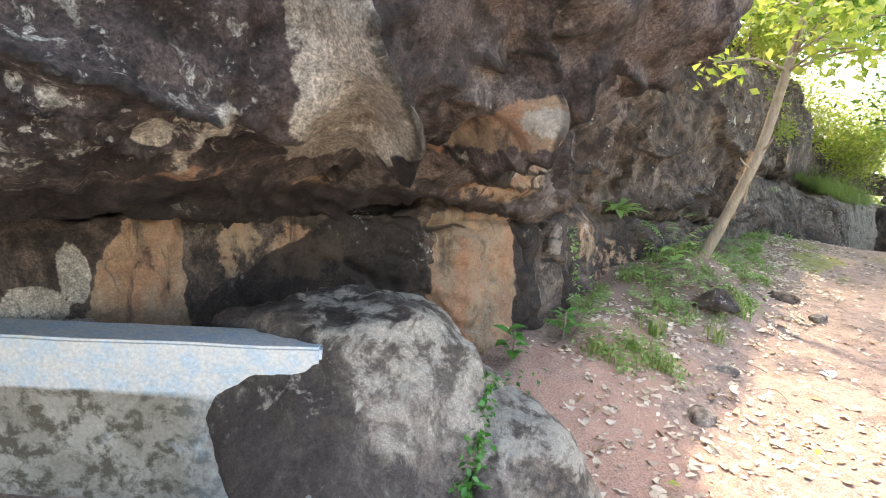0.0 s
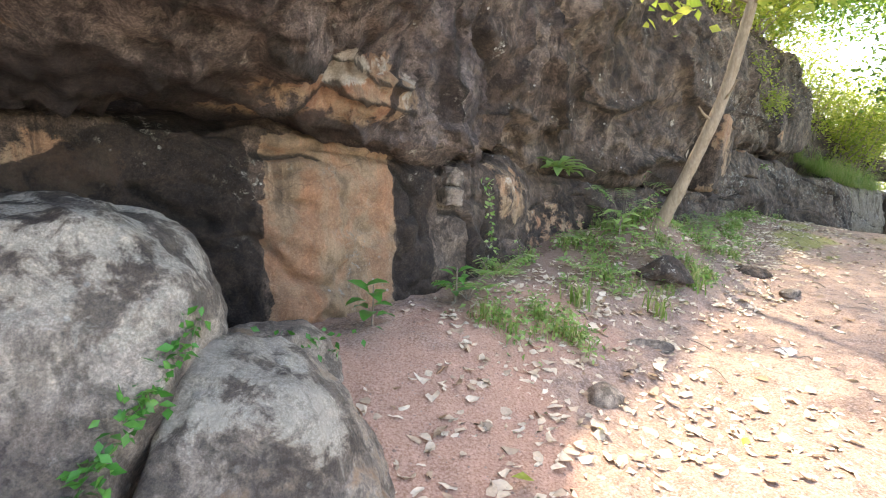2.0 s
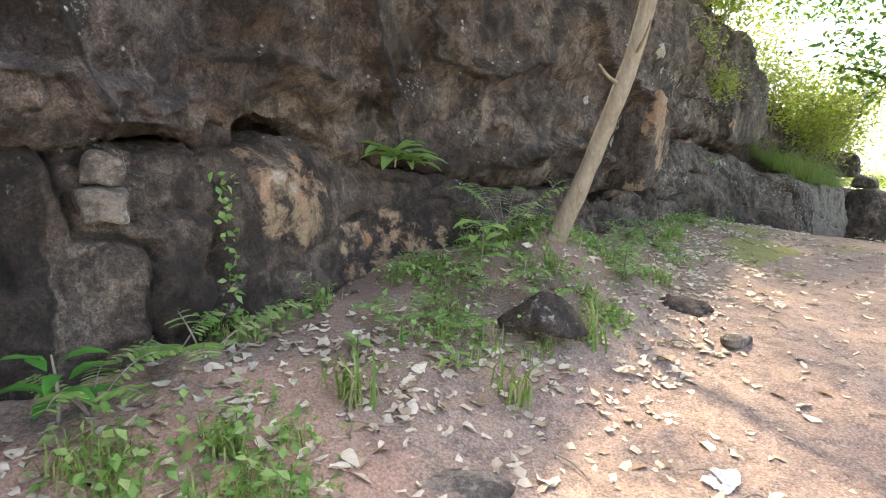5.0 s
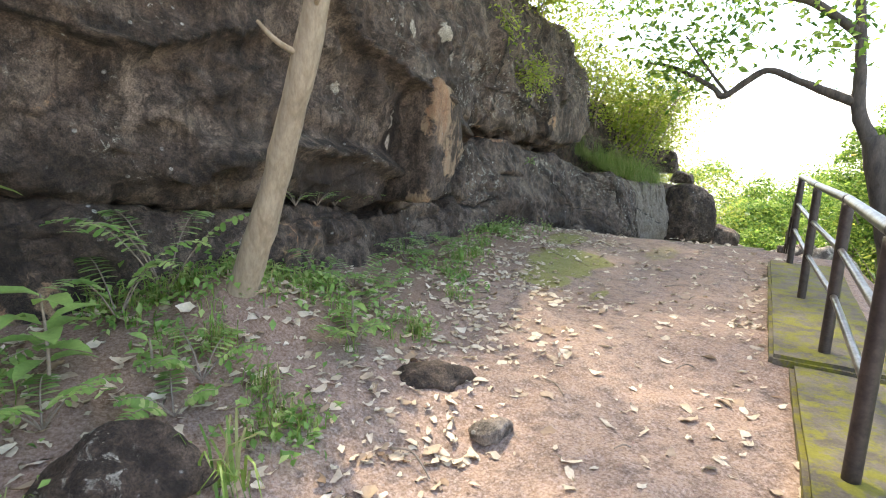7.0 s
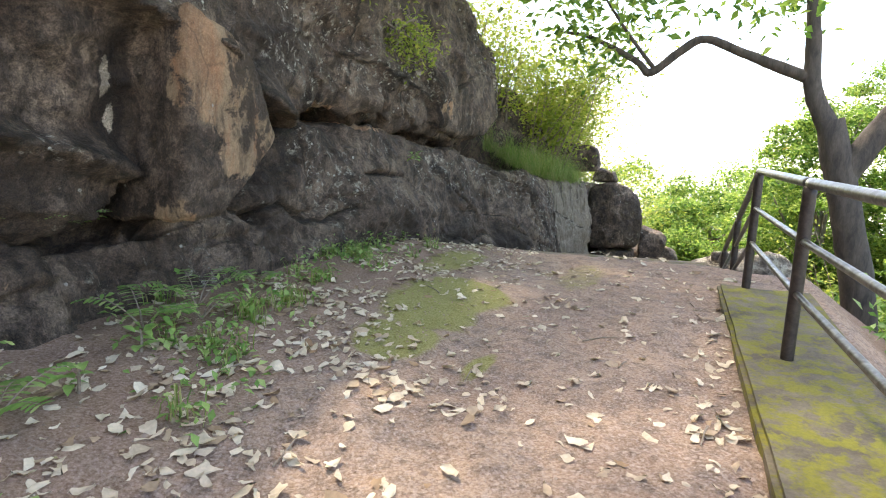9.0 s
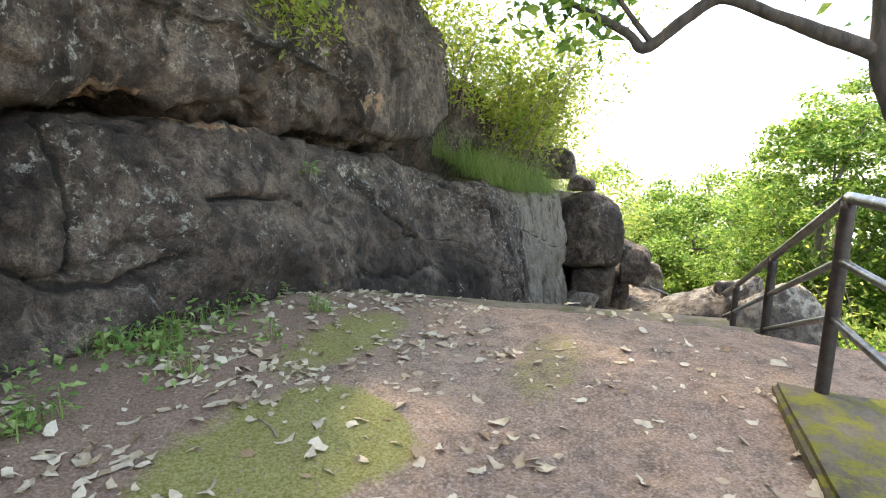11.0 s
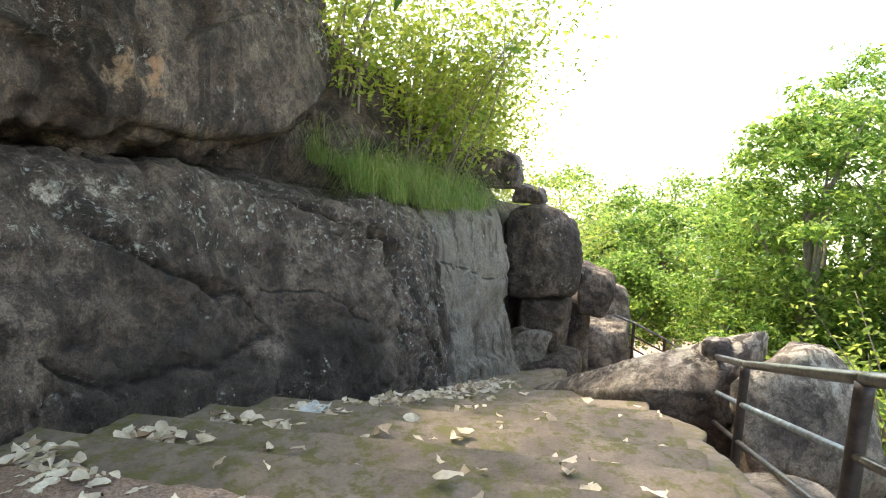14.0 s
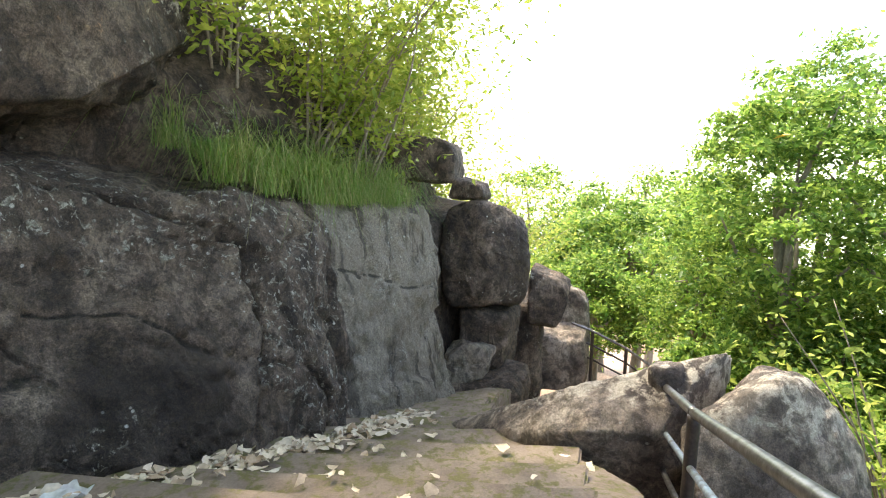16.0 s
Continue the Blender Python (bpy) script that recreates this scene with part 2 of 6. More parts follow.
def concrete_material(name, a, b, moss_lo, moss_hi, moss_col, paint=0.0):
    m, n, l, bsdf = material(name)
    pos = mapped(n, l)
    k = noise_tex(n, l, pos, 3.2, 7, 0.65, 0.4)
    g = noise_tex(n, l, pos, 55, 4, 0.7)
    q = noise_tex(n, l, pos, 9, 6, 0.7, 0.2)
    col = mix(n, l, ramp(n, l, k, [(0.36, (0, 0, 0)), (0.62, (1, 1, 1))]), a, b)
    col = mix(n, l, ramp(n, l, q, [(moss_lo, (0, 0, 0)), (moss_hi, (1, 1, 1))]), col, moss_col)
    if paint:
        zz = math_node(n, l, "ADD", attr(n, "pale"), math_node(n, l, "SUBTRACT", k, 0.5))
        col = mix(n, l, ramp(n, l, zz, [(0.4, (0, 0, 0)), (0.62, (1, 1, 1))]), col, mix(n, l, ramp(n, l, q, [(0.45, (0, 0, 0)), (0.6, (1, 1, 1))]), (0.66, 0.65, 0.59), (0.50, 0.60, 0.64)))
    col = mix(n, l, ramp(n, l, g, [(0.35, (0, 0, 0)), (0.7, (1, 1, 1))]), mix(n, l, 0.3, col, (0, 0, 0)), col)
    l.new(col, bsdf.inputs["Base Color"])
    bsdf.inputs["Roughness"].default_value = 0.9
    bump(n, l, bsdf, [(q, 0.4, 0.012), (g, 0.5, 0.004)])
    return m


ROCK = rock_material("cliff_rock", (0.060, 0.045, 0.036), (0.128, 0.096, 0.075), (0.225, 0.178, 0.142), (0.40, 0.285, 0.185), (0.42, 0.225, 0.13), 0.7, 0.75)
ROOF_ROCK = rock_material("shelter_rock", (0.068, 0.053, 0.049), (0.140, 0.111, 0.100), (0.225, 0.185, 0.162), (0.40, 0.285, 0.185), (0.36, 0.19, 0.115), 0.75, 0.8, 0.5)
BOULDER = rock_material("boulder_rock", (0.115, 0.092, 0.080), (0.27, 0.222, 0.182), (0.43, 0.37, 0.305), (0.38, 0.28, 0.19), (0.32, 0.2, 0.13), 0.45, 0.45, 0.3, 0.5)
SOIL = soil_material()
BARK = plain_material("grey_bark", (0.24, 0.18, 0.115), (0.37, 0.295, 0.205), 14, 0.85, 0, 0.012, (1, 1, 0.35))
DARK_BARK = plain_material("dark_bark", (0.055, 0.045, 0.04), (0.13, 0.105, 0.085), 12, 0.9, 0, 0.02, (1, 1, 0.3))
FOREST_BARK = plain_material("pale_forest_bark", (0.17, 0.14, 0.105), (0.32, 0.275, 0.215), 10, 0.9, 0, 0.02, (1, 1, 0.35))
PAINTED_STEEL = plain_material("brown_painted_steel", (0.035, 0.026, 0.024), (0.075, 0.055, 0.048), 18, 0.5, 0.3, 0.002)
WORN_STEEL = plain_material("worn_steel", (0.28, 0.27, 0.26), (0.10, 0.085, 0.075), 16, 0.34, 0.75, 0.002)
BLUE_STEEL = plain_material("worn_blue_paint", (0.34, 0.44, 0.50), (0.12, 0.10, 0.09), 14, 0.45, 0.4, 0.002)
KERB = concrete_material("mossy_concrete", (0.085, 0.07, 0.05), (0.18, 0.148, 0.105), 0.45, 0.57, (0.19, 0.176, 0.014))
STEP = concrete_material("stair_concrete", (0.165, 0.122, 0.090), (0.255, 0.195, 0.148), 0.48, 0.58, (0.135, 0.12, 0.04))
WALLC = concrete_material("limewashed_wall", (0.25, 0.22, 0.165), (0.40, 0.36, 0.285), 0.47, 0.58, (0.11, 0.093, 0.06), 1.0)
LEAF_FOREST = leaf_material("forest_leaves", (0.07, 0.16, 0.03), (0.19, 0.33, 0.06), (0.44, 0.55, 0.12), 0.6)
LEAF_YELLOW = leaf_material("pale_leaves", (0.22, 0.32, 0.05), (0.36, 0.44, 0.075), (0.52, 0.54, 0.12), 0.55)
LEAF_SMALL = leaf_material("herb_leaves", (0.15, 0.31, 0.07), (0.27, 0.44, 0.115), (0.46, 0.58, 0.22), 0.38)
LEAF_GLOSSY = leaf_material("glossy_leaves", (0.05, 0.19, 0.03), (0.08, 0.27, 0.045), (0.15, 0.36, 0.07), 0.25, 0.3)
GRASS = leaf_material("grass", (0.15, 0.29, 0.055), (0.27, 0.40, 0.09), (0.50, 0.46, 0.22), 0.45)
DRY = leaf_material("dry_leaves", (0.66, 0.54, 0.39), (0.82, 0.71, 0.55), (0.38, 0.245, 0.145), 0.12, 0.8)
PEBBLE = leaf_material("pebbles", (0.34, 0.22, 0.17), (0.26, 0.18, 0.14), (0.42, 0.33, 0.27), 0.0, 0.9)
PLASTIC = leaf_material("white_plastic", (0.62, 0.63, 0.62), (0.7, 0.71, 0.7), (0.66, 0.66, 0.64), 0.2, 0.5)
FRUIT = plain_material("yellow_leaf", (0.75, 0.55, 0.02), (0.68, 0.45, 0.02), 30, 0.5)
STICK = plain_material("dry_stick", (0.22, 0.165, 0.12), (0.34, 0.28, 0.22), 20, 0.9)


# ---- builders ----
def mesh_data(name, verts, faces, mat, smooth=True, attrs=None):
    me = bpy.data.meshes.new(name)
    verts = np.asarray(verts, np.float32)
    faces = np.asarray(faces, np.int32)
    me.vertices.add(len(verts))
    me.vertices.foreach_set("co", verts.ravel())
    k = faces.shape[1]
    me.loops.add(faces.size)
    me.loops.foreach_set("vertex_index", faces.ravel())
    me.polygons.add(len(faces))
    me.polygons.foreach_set("loop_start", np.arange(0, faces.size, k, dtype=np.int32))
    if smooth:
        me.polygons.foreach_set("use_smooth", np.ones(len(faces), bool))
    for key, value in (attrs or {}).items():
        a = me.attributes.new(key, "FLOAT", "POINT")
        a.data.foreach_set("value", np.asarray(value, np.float32))
    me.materials.append(mat)
    me.update(calc_edges=True)
    me.validate()
    return me


def obj(name, me, parent=None, label="", category="", group="", kind=""):
    ob = new(name, me)
    if parent:
        ob.parent = parent
    return tagged(ob, label, category, group, kind)


def thing(name, place, label, category, group="", kind=""):
    ob = new(name)
    ob.matrix_world = Matrix.Translation(place)
    ob.empty_display_size = 0.05
    return tagged(ob, label, category, group, kind)


def part(name, me, parent, label=""):
    """A mesh in world coordinates as a part of a thing that stands at its own place."""
    ob = new(name, me)
    ob.parent = parent
    chain = Matrix.Translation((0, 0, 0))
    p = parent
    while p:
        chain = p.matrix_basis @ chain
        p = p.parent
    ob.matrix_basis = chain.inverted()
    return tagged(ob, label)


def grid_faces(a, b, flip=False):
    i, j = np.meshgrid(np.arange(a - 1), np.arange(b - 1), indexing="ij")
    q = np.stack((i * b + j, i * b + j + 1, (i + 1) * b + j + 1, (i + 1) * b + j), -1).reshape(-1, 4)
    return q[:, ::-1] if flip else q


def grid_normals(p):
    du, dv = np.gradient(p, axis=0), np.gradient(p, axis=1)
    n = np.cross(du, dv)
    return n / (np.linalg.norm(n, axis=-1, keepdims=True) + 1e-9)


def blobs(p, zones):
    """How far each place (s, z) lies inside soft-edged patches (s, z, half width, half height, strength)."""
    r = np.zeros(p.shape[:-1])
    w = 0.22 * fbm(p * 2.2, 4, 55)
    for s0, z0, a, b, k in zones:
        d = np.sqrt(((p[..., 0] - s0) / a) ** 2 + ((p[..., 2] - z0) / b) ** 2) + w
        r = np.maximum(r, k * (1 - sstep(0.45, 1.25, d)))
    return r


def inside(p, zones):
    """How far each place (s, z) lies inside patches with straight sides (corners, strength), their edges frayed."""
    r = np.zeros(p.shape[:-1])
    w = 0.035 * fbm(p * 5, 4, 57)
    for corners, k in zones:
        c = np.array(corners, float)
        d = np.full(p.shape[:-1], -9.0)
        area = sum(a[0] * b[1] - a[1] * b[0] for a, b in zip(c, np.roll(c, -1, 0)))
        for a, b in zip(c, np.roll(c, -1, 0)):
            e = (b - a) / np.linalg.norm(b - a) * (1 if area > 0 else -1)
            d = np.maximum(d, (p[..., 0] - a[0]) * e[1] - (p[..., 2] - a[1]) * e[0])
        r = np.maximum(r, k * (1 - sstep(-0.03, 0.05, d + w)))
    return r


def fracture(p, line, depth, width, step, jig, jog):
    """Mask for the shade painted in a crack along a broken line of (s, z), and its relief; with a step the rock below
    it stands proud.
    """
    best = np.full(p.shape[:-1], 99.0)
    below = np.zeros(p.shape[:-1])
    for a, b in zip(line[:-1], line[1:]):
        ex, ez = b[0] - a[0], b[1] - a[1]
        le = math.hypot(ex, ez)
        x, z = p[..., 0] + jig - a[0], p[..., 2] + jog - a[1]
        f = np.clip((x * ex + z * ez) / le ** 2, 0, 1)
        side = (x * ez - z * ex) / le
        d = np.sqrt((x - f * ex) ** 2 + (z - f * ez) ** 2)
        near = d < best
        best = np.where(near, d, best)
        below = np.where(near, side, below)
    return np.exp(-(best / 0.022) ** 2), -1.7 * depth * np.exp(-(best / (1.15 * width)) ** 2) + step * sstep(-0.015, 0.03, below) * np.exp(-(best / 0.45) ** 2)


def loft(name, stations, ds, dv, mat, amp=(0.10, 0.045, 0.016), seed=0, tan=(), black=(), pale=(), cuts=(), bulges=(), cracks=(), grey=(), lichen=(), tan_poly=(), pale_poly=(), black_poly=(), label="", category="", kind="structure", soften=2, block=0.05, groove=0.045):
    """A rock mass through cross-sections (s, [(n, z) ...]), roughened along its normals. cuts: cracks (s, z, slope, length, depth)."""
    ss = [a for a, _ in stations]
    key = np.array([b for _, b in stations], float)
    smp = np.arange(ss[0], ss[-1] + ds, ds)
    kk = key.shape[1]
    mean = np.mean([np.linalg.norm(np.diff(k, axis=0), axis=1) for k in key], axis=0)
    vv = np.concatenate([np.linspace(i, i + 1, max(2, int(mean[i] / dv)), endpoint=False) for i in range(kk - 1)] + [[kk - 1]])
    prof = np.empty((len(smp), kk, 2))
    for a in range(kk):
        for c in range(2):
            lin = np.interp(smp, ss, key[:, a, c])
            w = int(0.35 / ds)
            ker = np.hanning(2 * w + 3)[1:-1]
            prof[:, a, c] = np.convolve(np.pad(lin, w, mode="edge"), ker / ker.sum(), "valid")
    p = np.empty((len(smp), len(vv), 3))
    lo = np.clip(vv.astype(int), 0, kk - 2)
    f = vv - lo
    for c in range(2):
        q = prof[:, lo, c] * (1 - f) + prof[:, lo + 1, c] * f
        for _ in range(soften):
            q[:, 1:-1] = 0.25 * q[:, :-2] + 0.5 * q[:, 1:-1] + 0.25 * q[:, 2:]
            if _ == 0:
                w = 3
                ker = np.hanning(2 * w + 3)[1:-1]
                ker /= ker.sum()
                q = np.stack([np.convolve(np.pad(r, w, mode="edge"), ker, "valid") for r in q])
        p[..., 1 + c] = q
    p[..., 0] = smp[:, None]
    nrm = grid_normals(p)
    warp = p + 0.25 * np.stack([fbm(p * 1.3, 2, seed + 90 + k) for k in range(3)], -1)
    d = amp[0] * fbm(warp * np.array((0.8, 0.8, 1.5)), 3, seed)
    rid = 1 - np.abs(fbm(warp * np.array((1.0, 1.0, 2.0)), 3, seed + 20))
    d = d + amp[1] * fbm(p * 4, 3, seed + 30) - amp[1] * 1.6 * np.clip(rid - 0.9, 0, 1) * 10 * 0.5
    d = d + amp[2] * fbm(p * 15, 3, seed + 40)
    val, edge = cells((p + 0.22 * np.stack([fbm(p * 2.1, 3, seed + 60 + k) for k in range(3)], -1)) * np.array((0.75, 0.75, 1.25)), seed)
    d = d + block * val * sstep(0.0, 0.12, edge) - groove * (1 - sstep(0.0, 0.05, edge)) * sstep(-0.1, 0.4, vnoise(p * 1.1, seed + 5))
    for s0, z0, a, b, h in bulges:
        d = d + h * np.exp(-((((p[..., 0] - s0) / a) ** 2 + ((p[..., 2] - z0) / b) ** 2 + 0.3 * fbm(p * 1.7, 3, seed + 33)) ** 2))
    for s0, z0, slope, length, depth, *wide in cuts:
        along = (p[..., 0] - s0) * math.cos(slope) + (p[..., 2] - z0) * math.sin(slope)
        side = -(p[..., 0] - s0) * math.sin(slope) + (p[..., 2] - z0) * math.cos(slope) + 0.06 * fbm(p * 2.5, 3, seed + 70)
        d = d - depth * np.exp(-(side / (wide[0] if wide else 0.03)) ** 2) * (1 - sstep(length * 0.8, length, np.abs(along)))
    jig, jog = 0.05 * fbm(p * 3, 4, seed + 200), 0.05 * fbm(p * 3, 4, seed + 207)
    crack_dark = np.zeros(p.shape[:-1])
    for line, depth, width, step in cracks:
        # soil: the mask that paints shade along the crack
        soil, relief = fracture(p, line, depth, width, step, jig, jog)
        crack_dark = np.maximum(crack_dark, soil)
        d = d + relief
    p = p - nrm * d[..., None] * (1 if nrm[..., 1].mean() < 0 else -1)
    verts = WA(p).reshape(-1, 3)
    at = {"tan": np.maximum(blobs(p, tan), inside(p, tan_poly)).ravel(), "black": np.maximum(blobs(p, black), inside(p, black_poly)).ravel(),
          "pale": np.maximum(blobs(p, pale), inside(p, pale_poly)).ravel(), "grey": inside(p, grey).ravel(), "lichen": blobs(p, lichen).ravel(), "crack_dark": crack_dark.ravel()}
    me = mesh_data(name, verts, grid_faces(*p.shape[:2], flip=True), mat, True, at)
    return obj(name, me, None, label, category, "", kind)


def stone(name, corners, seed, label, round_=16, level=5, amp=0.05, mat=None, tan=0.0, pale=0.0, black=0.0, stain=0.0, category="boulder"):
    """A block of stone with the given corners, its edges worn round, its faces rough."""
    v, f = ico(level)
    pts = np.array(corners, float)
    mid = pts.mean(axis=0)
    bm = bmesh.new()
    for c in pts - mid:
        bm.verts.new(c)
    bmesh.ops.convex_hull(bm, input=bm.verts)
    bm.normal_update()
    planes = []
    for face in bm.faces:
        d = np.array(face.normal)
        h = float(np.dot(d, np.array(face.verts[0].co)))
        planes.append((d, h) if h > 0 else (-d, -h))
    bm.free()
    acc = 0
    for d, h in planes:
        acc = acc + np.clip(v @ d / max(h, 0.02), 0, None) ** round_
    r = acc ** (-1 / round_)
    p = v * r[:, None]
    size = float(np.mean(r))
    loc = p + mid
    p = p + v * (amp * size * fbm(loc * (1.6 / size), 4, seed) + 0.02 * fbm(loc * 6, 3, seed + 4) + 0.010 * fbm(loc * 17, 3, seed + 9))[:, None]
    loc = p + mid
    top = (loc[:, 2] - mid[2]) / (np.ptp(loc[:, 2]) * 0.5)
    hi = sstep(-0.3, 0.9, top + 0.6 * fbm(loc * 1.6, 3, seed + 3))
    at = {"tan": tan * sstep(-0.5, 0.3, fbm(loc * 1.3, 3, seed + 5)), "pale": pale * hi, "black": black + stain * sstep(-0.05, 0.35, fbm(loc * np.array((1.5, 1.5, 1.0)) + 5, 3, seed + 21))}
    return obj(name, mesh_data(name, WA(loc), f[:, ::-1], mat or BOULDER, True, at), None, label, category)


ICO = {}


def ico(level):
    if level not in ICO:
        bm = bmesh.new()
        bmesh.ops.create_icosphere(bm, subdivisions=level, radius=1)
        bm.verts.ensure_lookup_table()
        ICO[level] = (np.array([v.co[:] for v in bm.verts]), np.array([[v.index for v in f.verts] for f in bm.faces]))
        bm.free()
    return ICO[level]


def boulder(name, centre, radii, turn, seed, label, power=2.8, level=5, amp=0.10, mat=None, tan=0.0, pale=0.0, black=0.0, facets=7, kind="", category="boulder"):
    """A block of stone: a rounded box with flat broken faces, worn edges and relief."""
    v, f = ico(level)
    p = v / (np.sum(np.abs(v) ** power, axis=1) ** (1 / power))[:, None]
    rng = np.random.default_rng(seed)
    for _ in range(facets):
        d = rng.normal(size=3)
        d /= np.linalg.norm(d)
        h = rng.uniform(0.72, 0.95)
        over = np.clip(p @ d - h, 0, None)
        p = p - np.outer(over * 0.85, d)
    p = p * np.array(radii)
    r = float(np.mean(radii))
    q = p + seed * 3.7
    dirn = v / np.linalg.norm(v, axis=1)[:, None]
    p = p + dirn * (amp * r * fbm(q * (1.3 / r), 4, seed) + 0.012 * fbm(q * 14, 3, seed + 9))[:, None]
    rot = np.array(Euler([radians(a) for a in turn]).to_matrix())
    p = p @ rot.T
    loc = p + np.array(centre)
    hi = sstep(-0.2, 0.9, (loc[:, 2] - centre[2]) / radii[2] + 0.5 * fbm(loc * 1.6, 3, seed + 3))
    at = {"tan": np.full(len(p), tan) * sstep(-0.5, 0.3, fbm(loc * 1.3, 3, seed + 5)), "pale": pale * hi, "black": np.full(len(p), black)}
    me = mesh_data(name, WA(loc), f[:, ::-1], mat or BOULDER, True, at)
    return obj(name, me, None, label, category, "", kind)


def tube(points, radii, sides=10, rough=0.0, seed=0):
    """A tapered limb along points; returns vertices and faces in world coordinates."""
    pts = np.array([tuple(p) for p in points], float)
    t = np.linspace(0, len(pts) - 1, max(len(pts) * 5, 6))
    i = np.clip(t.astype(int), 0, len(pts) - 2)
    f = (t - i)[:, None]
    p0, p1, p2, p3 = pts[np.clip(i - 1, 0, None)], pts[i], pts[i + 1], pts[np.clip(i + 2, None, len(pts) - 1)]
    c = 0.5 * (2 * p1 + (p2 - p0) * f + (2 * p0 - 5 * p1 + 4 * p2 - p3) * f ** 2 + (3 * p1 - p0 - 3 * p2 + p3) * f ** 3)
    r = np.interp(t, range(len(radii)), radii)
    tan = np.gradient(c, axis=0)
    tan /= np.linalg.norm(tan, axis=1)[:, None] + 1e-9
    ref = np.array((0.31, 0.22, 0.93)) if abs(tan[:, 2]).mean() < 0.8 else np.array((0.9, 0.3, 0.1))
    u = np.cross(tan, ref)
    u /= np.linalg.norm(u, axis=1)[:, None]
    w = np.cross(tan, u)
    a = np.linspace(0, 2 * math.pi, sides, endpoint=False)
    ring = np.cos(a)[None, :, None] * u[:, None] + np.sin(a)[None, :, None] * w[:, None]
    rr = r[:, None]
    v = c[:, None] + ring * rr[..., None]
    if rough:
        v = v + ring * (rough * rr * fbm(v * 9, 3, seed))[..., None]
    n = len(c)
    i, j = np.meshgrid(np.arange(n - 1), np.arange(sides), indexing="ij")
    q = np.stack((i * sides + j, i * sides + (j + 1) % sides, (i + 1) * sides + (j + 1) % sides, (i + 1) * sides + j), -1).reshape(-1, 4)
    cap = np.array([[(n - 1) * sides + k for k in (0, s, s + 1, s + 2)] for s in range(1, sides - 2, 2)] + [[k for k in (0, s + 2, s + 1, s)] for s in range(1, sides - 2, 2)])
    return v.reshape(-1, 3), np.concatenate((q, cap)) if len(cap) else q


def join(pieces):
    vs, fs, k = [], [], 0
    for v, f in pieces:
        vs.append(v)
        fs.append(np.asarray(f) + k)
        k += len(v)
    return np.concatenate(vs), np.concatenate(fs)


def leaves(at, size, rng, up=0.5, aspect=0.45, droop=0.2, heading=None):
    """One folded blade at each place; returns vertices and faces."""
    at = np.asarray(at, float)
    m = len(at)
    d = rng.normal(size=(m, 3)) if heading is None else np.asarray(heading, float) + 0.25 * rng.normal(size=(m, 3))
    d[:, 2] = d[:, 2] * 0.6 - droop
    d /= np.linalg.norm(d, axis=1)[:, None] + 1e-9
    nrm = rng.normal(size=(m, 3)) * (1 - up) + np.array((0, 0, 1.0)) * up
    side = np.cross(d, nrm)
    side /= np.linalg.norm(side, axis=1)[:, None] + 1e-9
    nn = np.cross(side, d)
    L = (np.asarray(size) * rng.uniform(0.65, 1.3, m))[:, None]
    w = L * aspect * 0.5
    v = np.stack((at, at + d * L * 0.45 + side * w + nn * w * 0.35, at + d * L - nn * L * 0.08, at + d * L * 0.45 - side * w + nn * w * 0.35), 1)
    q = np.arange(m * 4).reshape(m, 4)
    return v.reshape(-1, 3), np.concatenate((q[:, [0, 1, 2]], q[:, [0, 2, 3]]))


# ---- ground ----
def foot_n(s):
    return np.interp(s, [-6, 0, 1.3, 2.5, 4.5, 6.5, 8, 11, 14, 18], [0.2, 0.1, -0.1, -0.55, -0.4, -0.8, -0.95, -1.0, -0.6, 0])


def foot_z(s):
    return np.interp(s, [-6, 0, 1.2, 2.2, 3.0, 4.2, 5.0, 5.8, 6.5, 7.9, 9.6, 10.9], [0.45, 0.42, 0.5, 0.5, 0.66, 0.74, 0.58, 0.46, 0.5, 0.49, 0.42, 0.28])


def stair_z(s):
    return 0.22 - 0.318 * np.clip(s - 10.95, 0, None)


def ground_z(s, n):
    s, n = np.asarray(s, float), np.asarray(n, float)
    base = 0.08 + 0.16 * sstep(2.5, 6.5, s)
    e = n - foot_n(s)
    z = base + (foot_z(s) - base) * (1 - sstep(0.2, 2.1, e))
    z = z + 0.16 * np.exp(-((s - 4.0) ** 2 + (n - 0.1) ** 2) / 0.3 ** 2)
    z = z + 0.5 * (1 - sstep(-3.6, -1.7, s)) * sstep(1.9, 2.8, n)
    q = s + 0.5 * sstep(1.6, -0.9, n)
    z = np.where(q > 10.9, np.minimum(z, stair_z(q) + 0.2 - 0.7 * sstep(11.15, 11.4, q)), z)
    z = z - 0.78 * np.clip(n - 3.3, 0, 14) - 0.3 * np.clip(n - 17, 0, 160)
    z = np.where(s > 18, np.maximum(z, stair_z(18.0) - 0.5 - 0.3 * (s - 18) - 3 - 0.78 * np.clip(n - 3.3, 0, 14)), z)
    z = np.maximum(z, -60)
    z = z + 4.2 * sstep(-2.2, -5.5, n) * (1 - 0.75 * sstep(12, 20, s))
    p = np.stack((s, n, 0 * s), -1)
    near = np.exp(-np.clip(np.abs(n) - 3, 0, None) / 4)
    return z + near * (0.035 * fbm(p * 1.4, 3, 3) + 0.012 * fbm(p * 7, 3, 5))


def spread(a, b, step, far):
    mid = list(np.arange(a, b, step))
    d, out_lo, out_hi, lo, hi = step, [], [], a, b
    while lo > -far:
        d *= 1.22
        lo -= d
        hi += d
        out_lo.append(lo)
        out_hi.append(hi)
    return np.array(out_lo[::-1] + mid + [b] + out_hi)


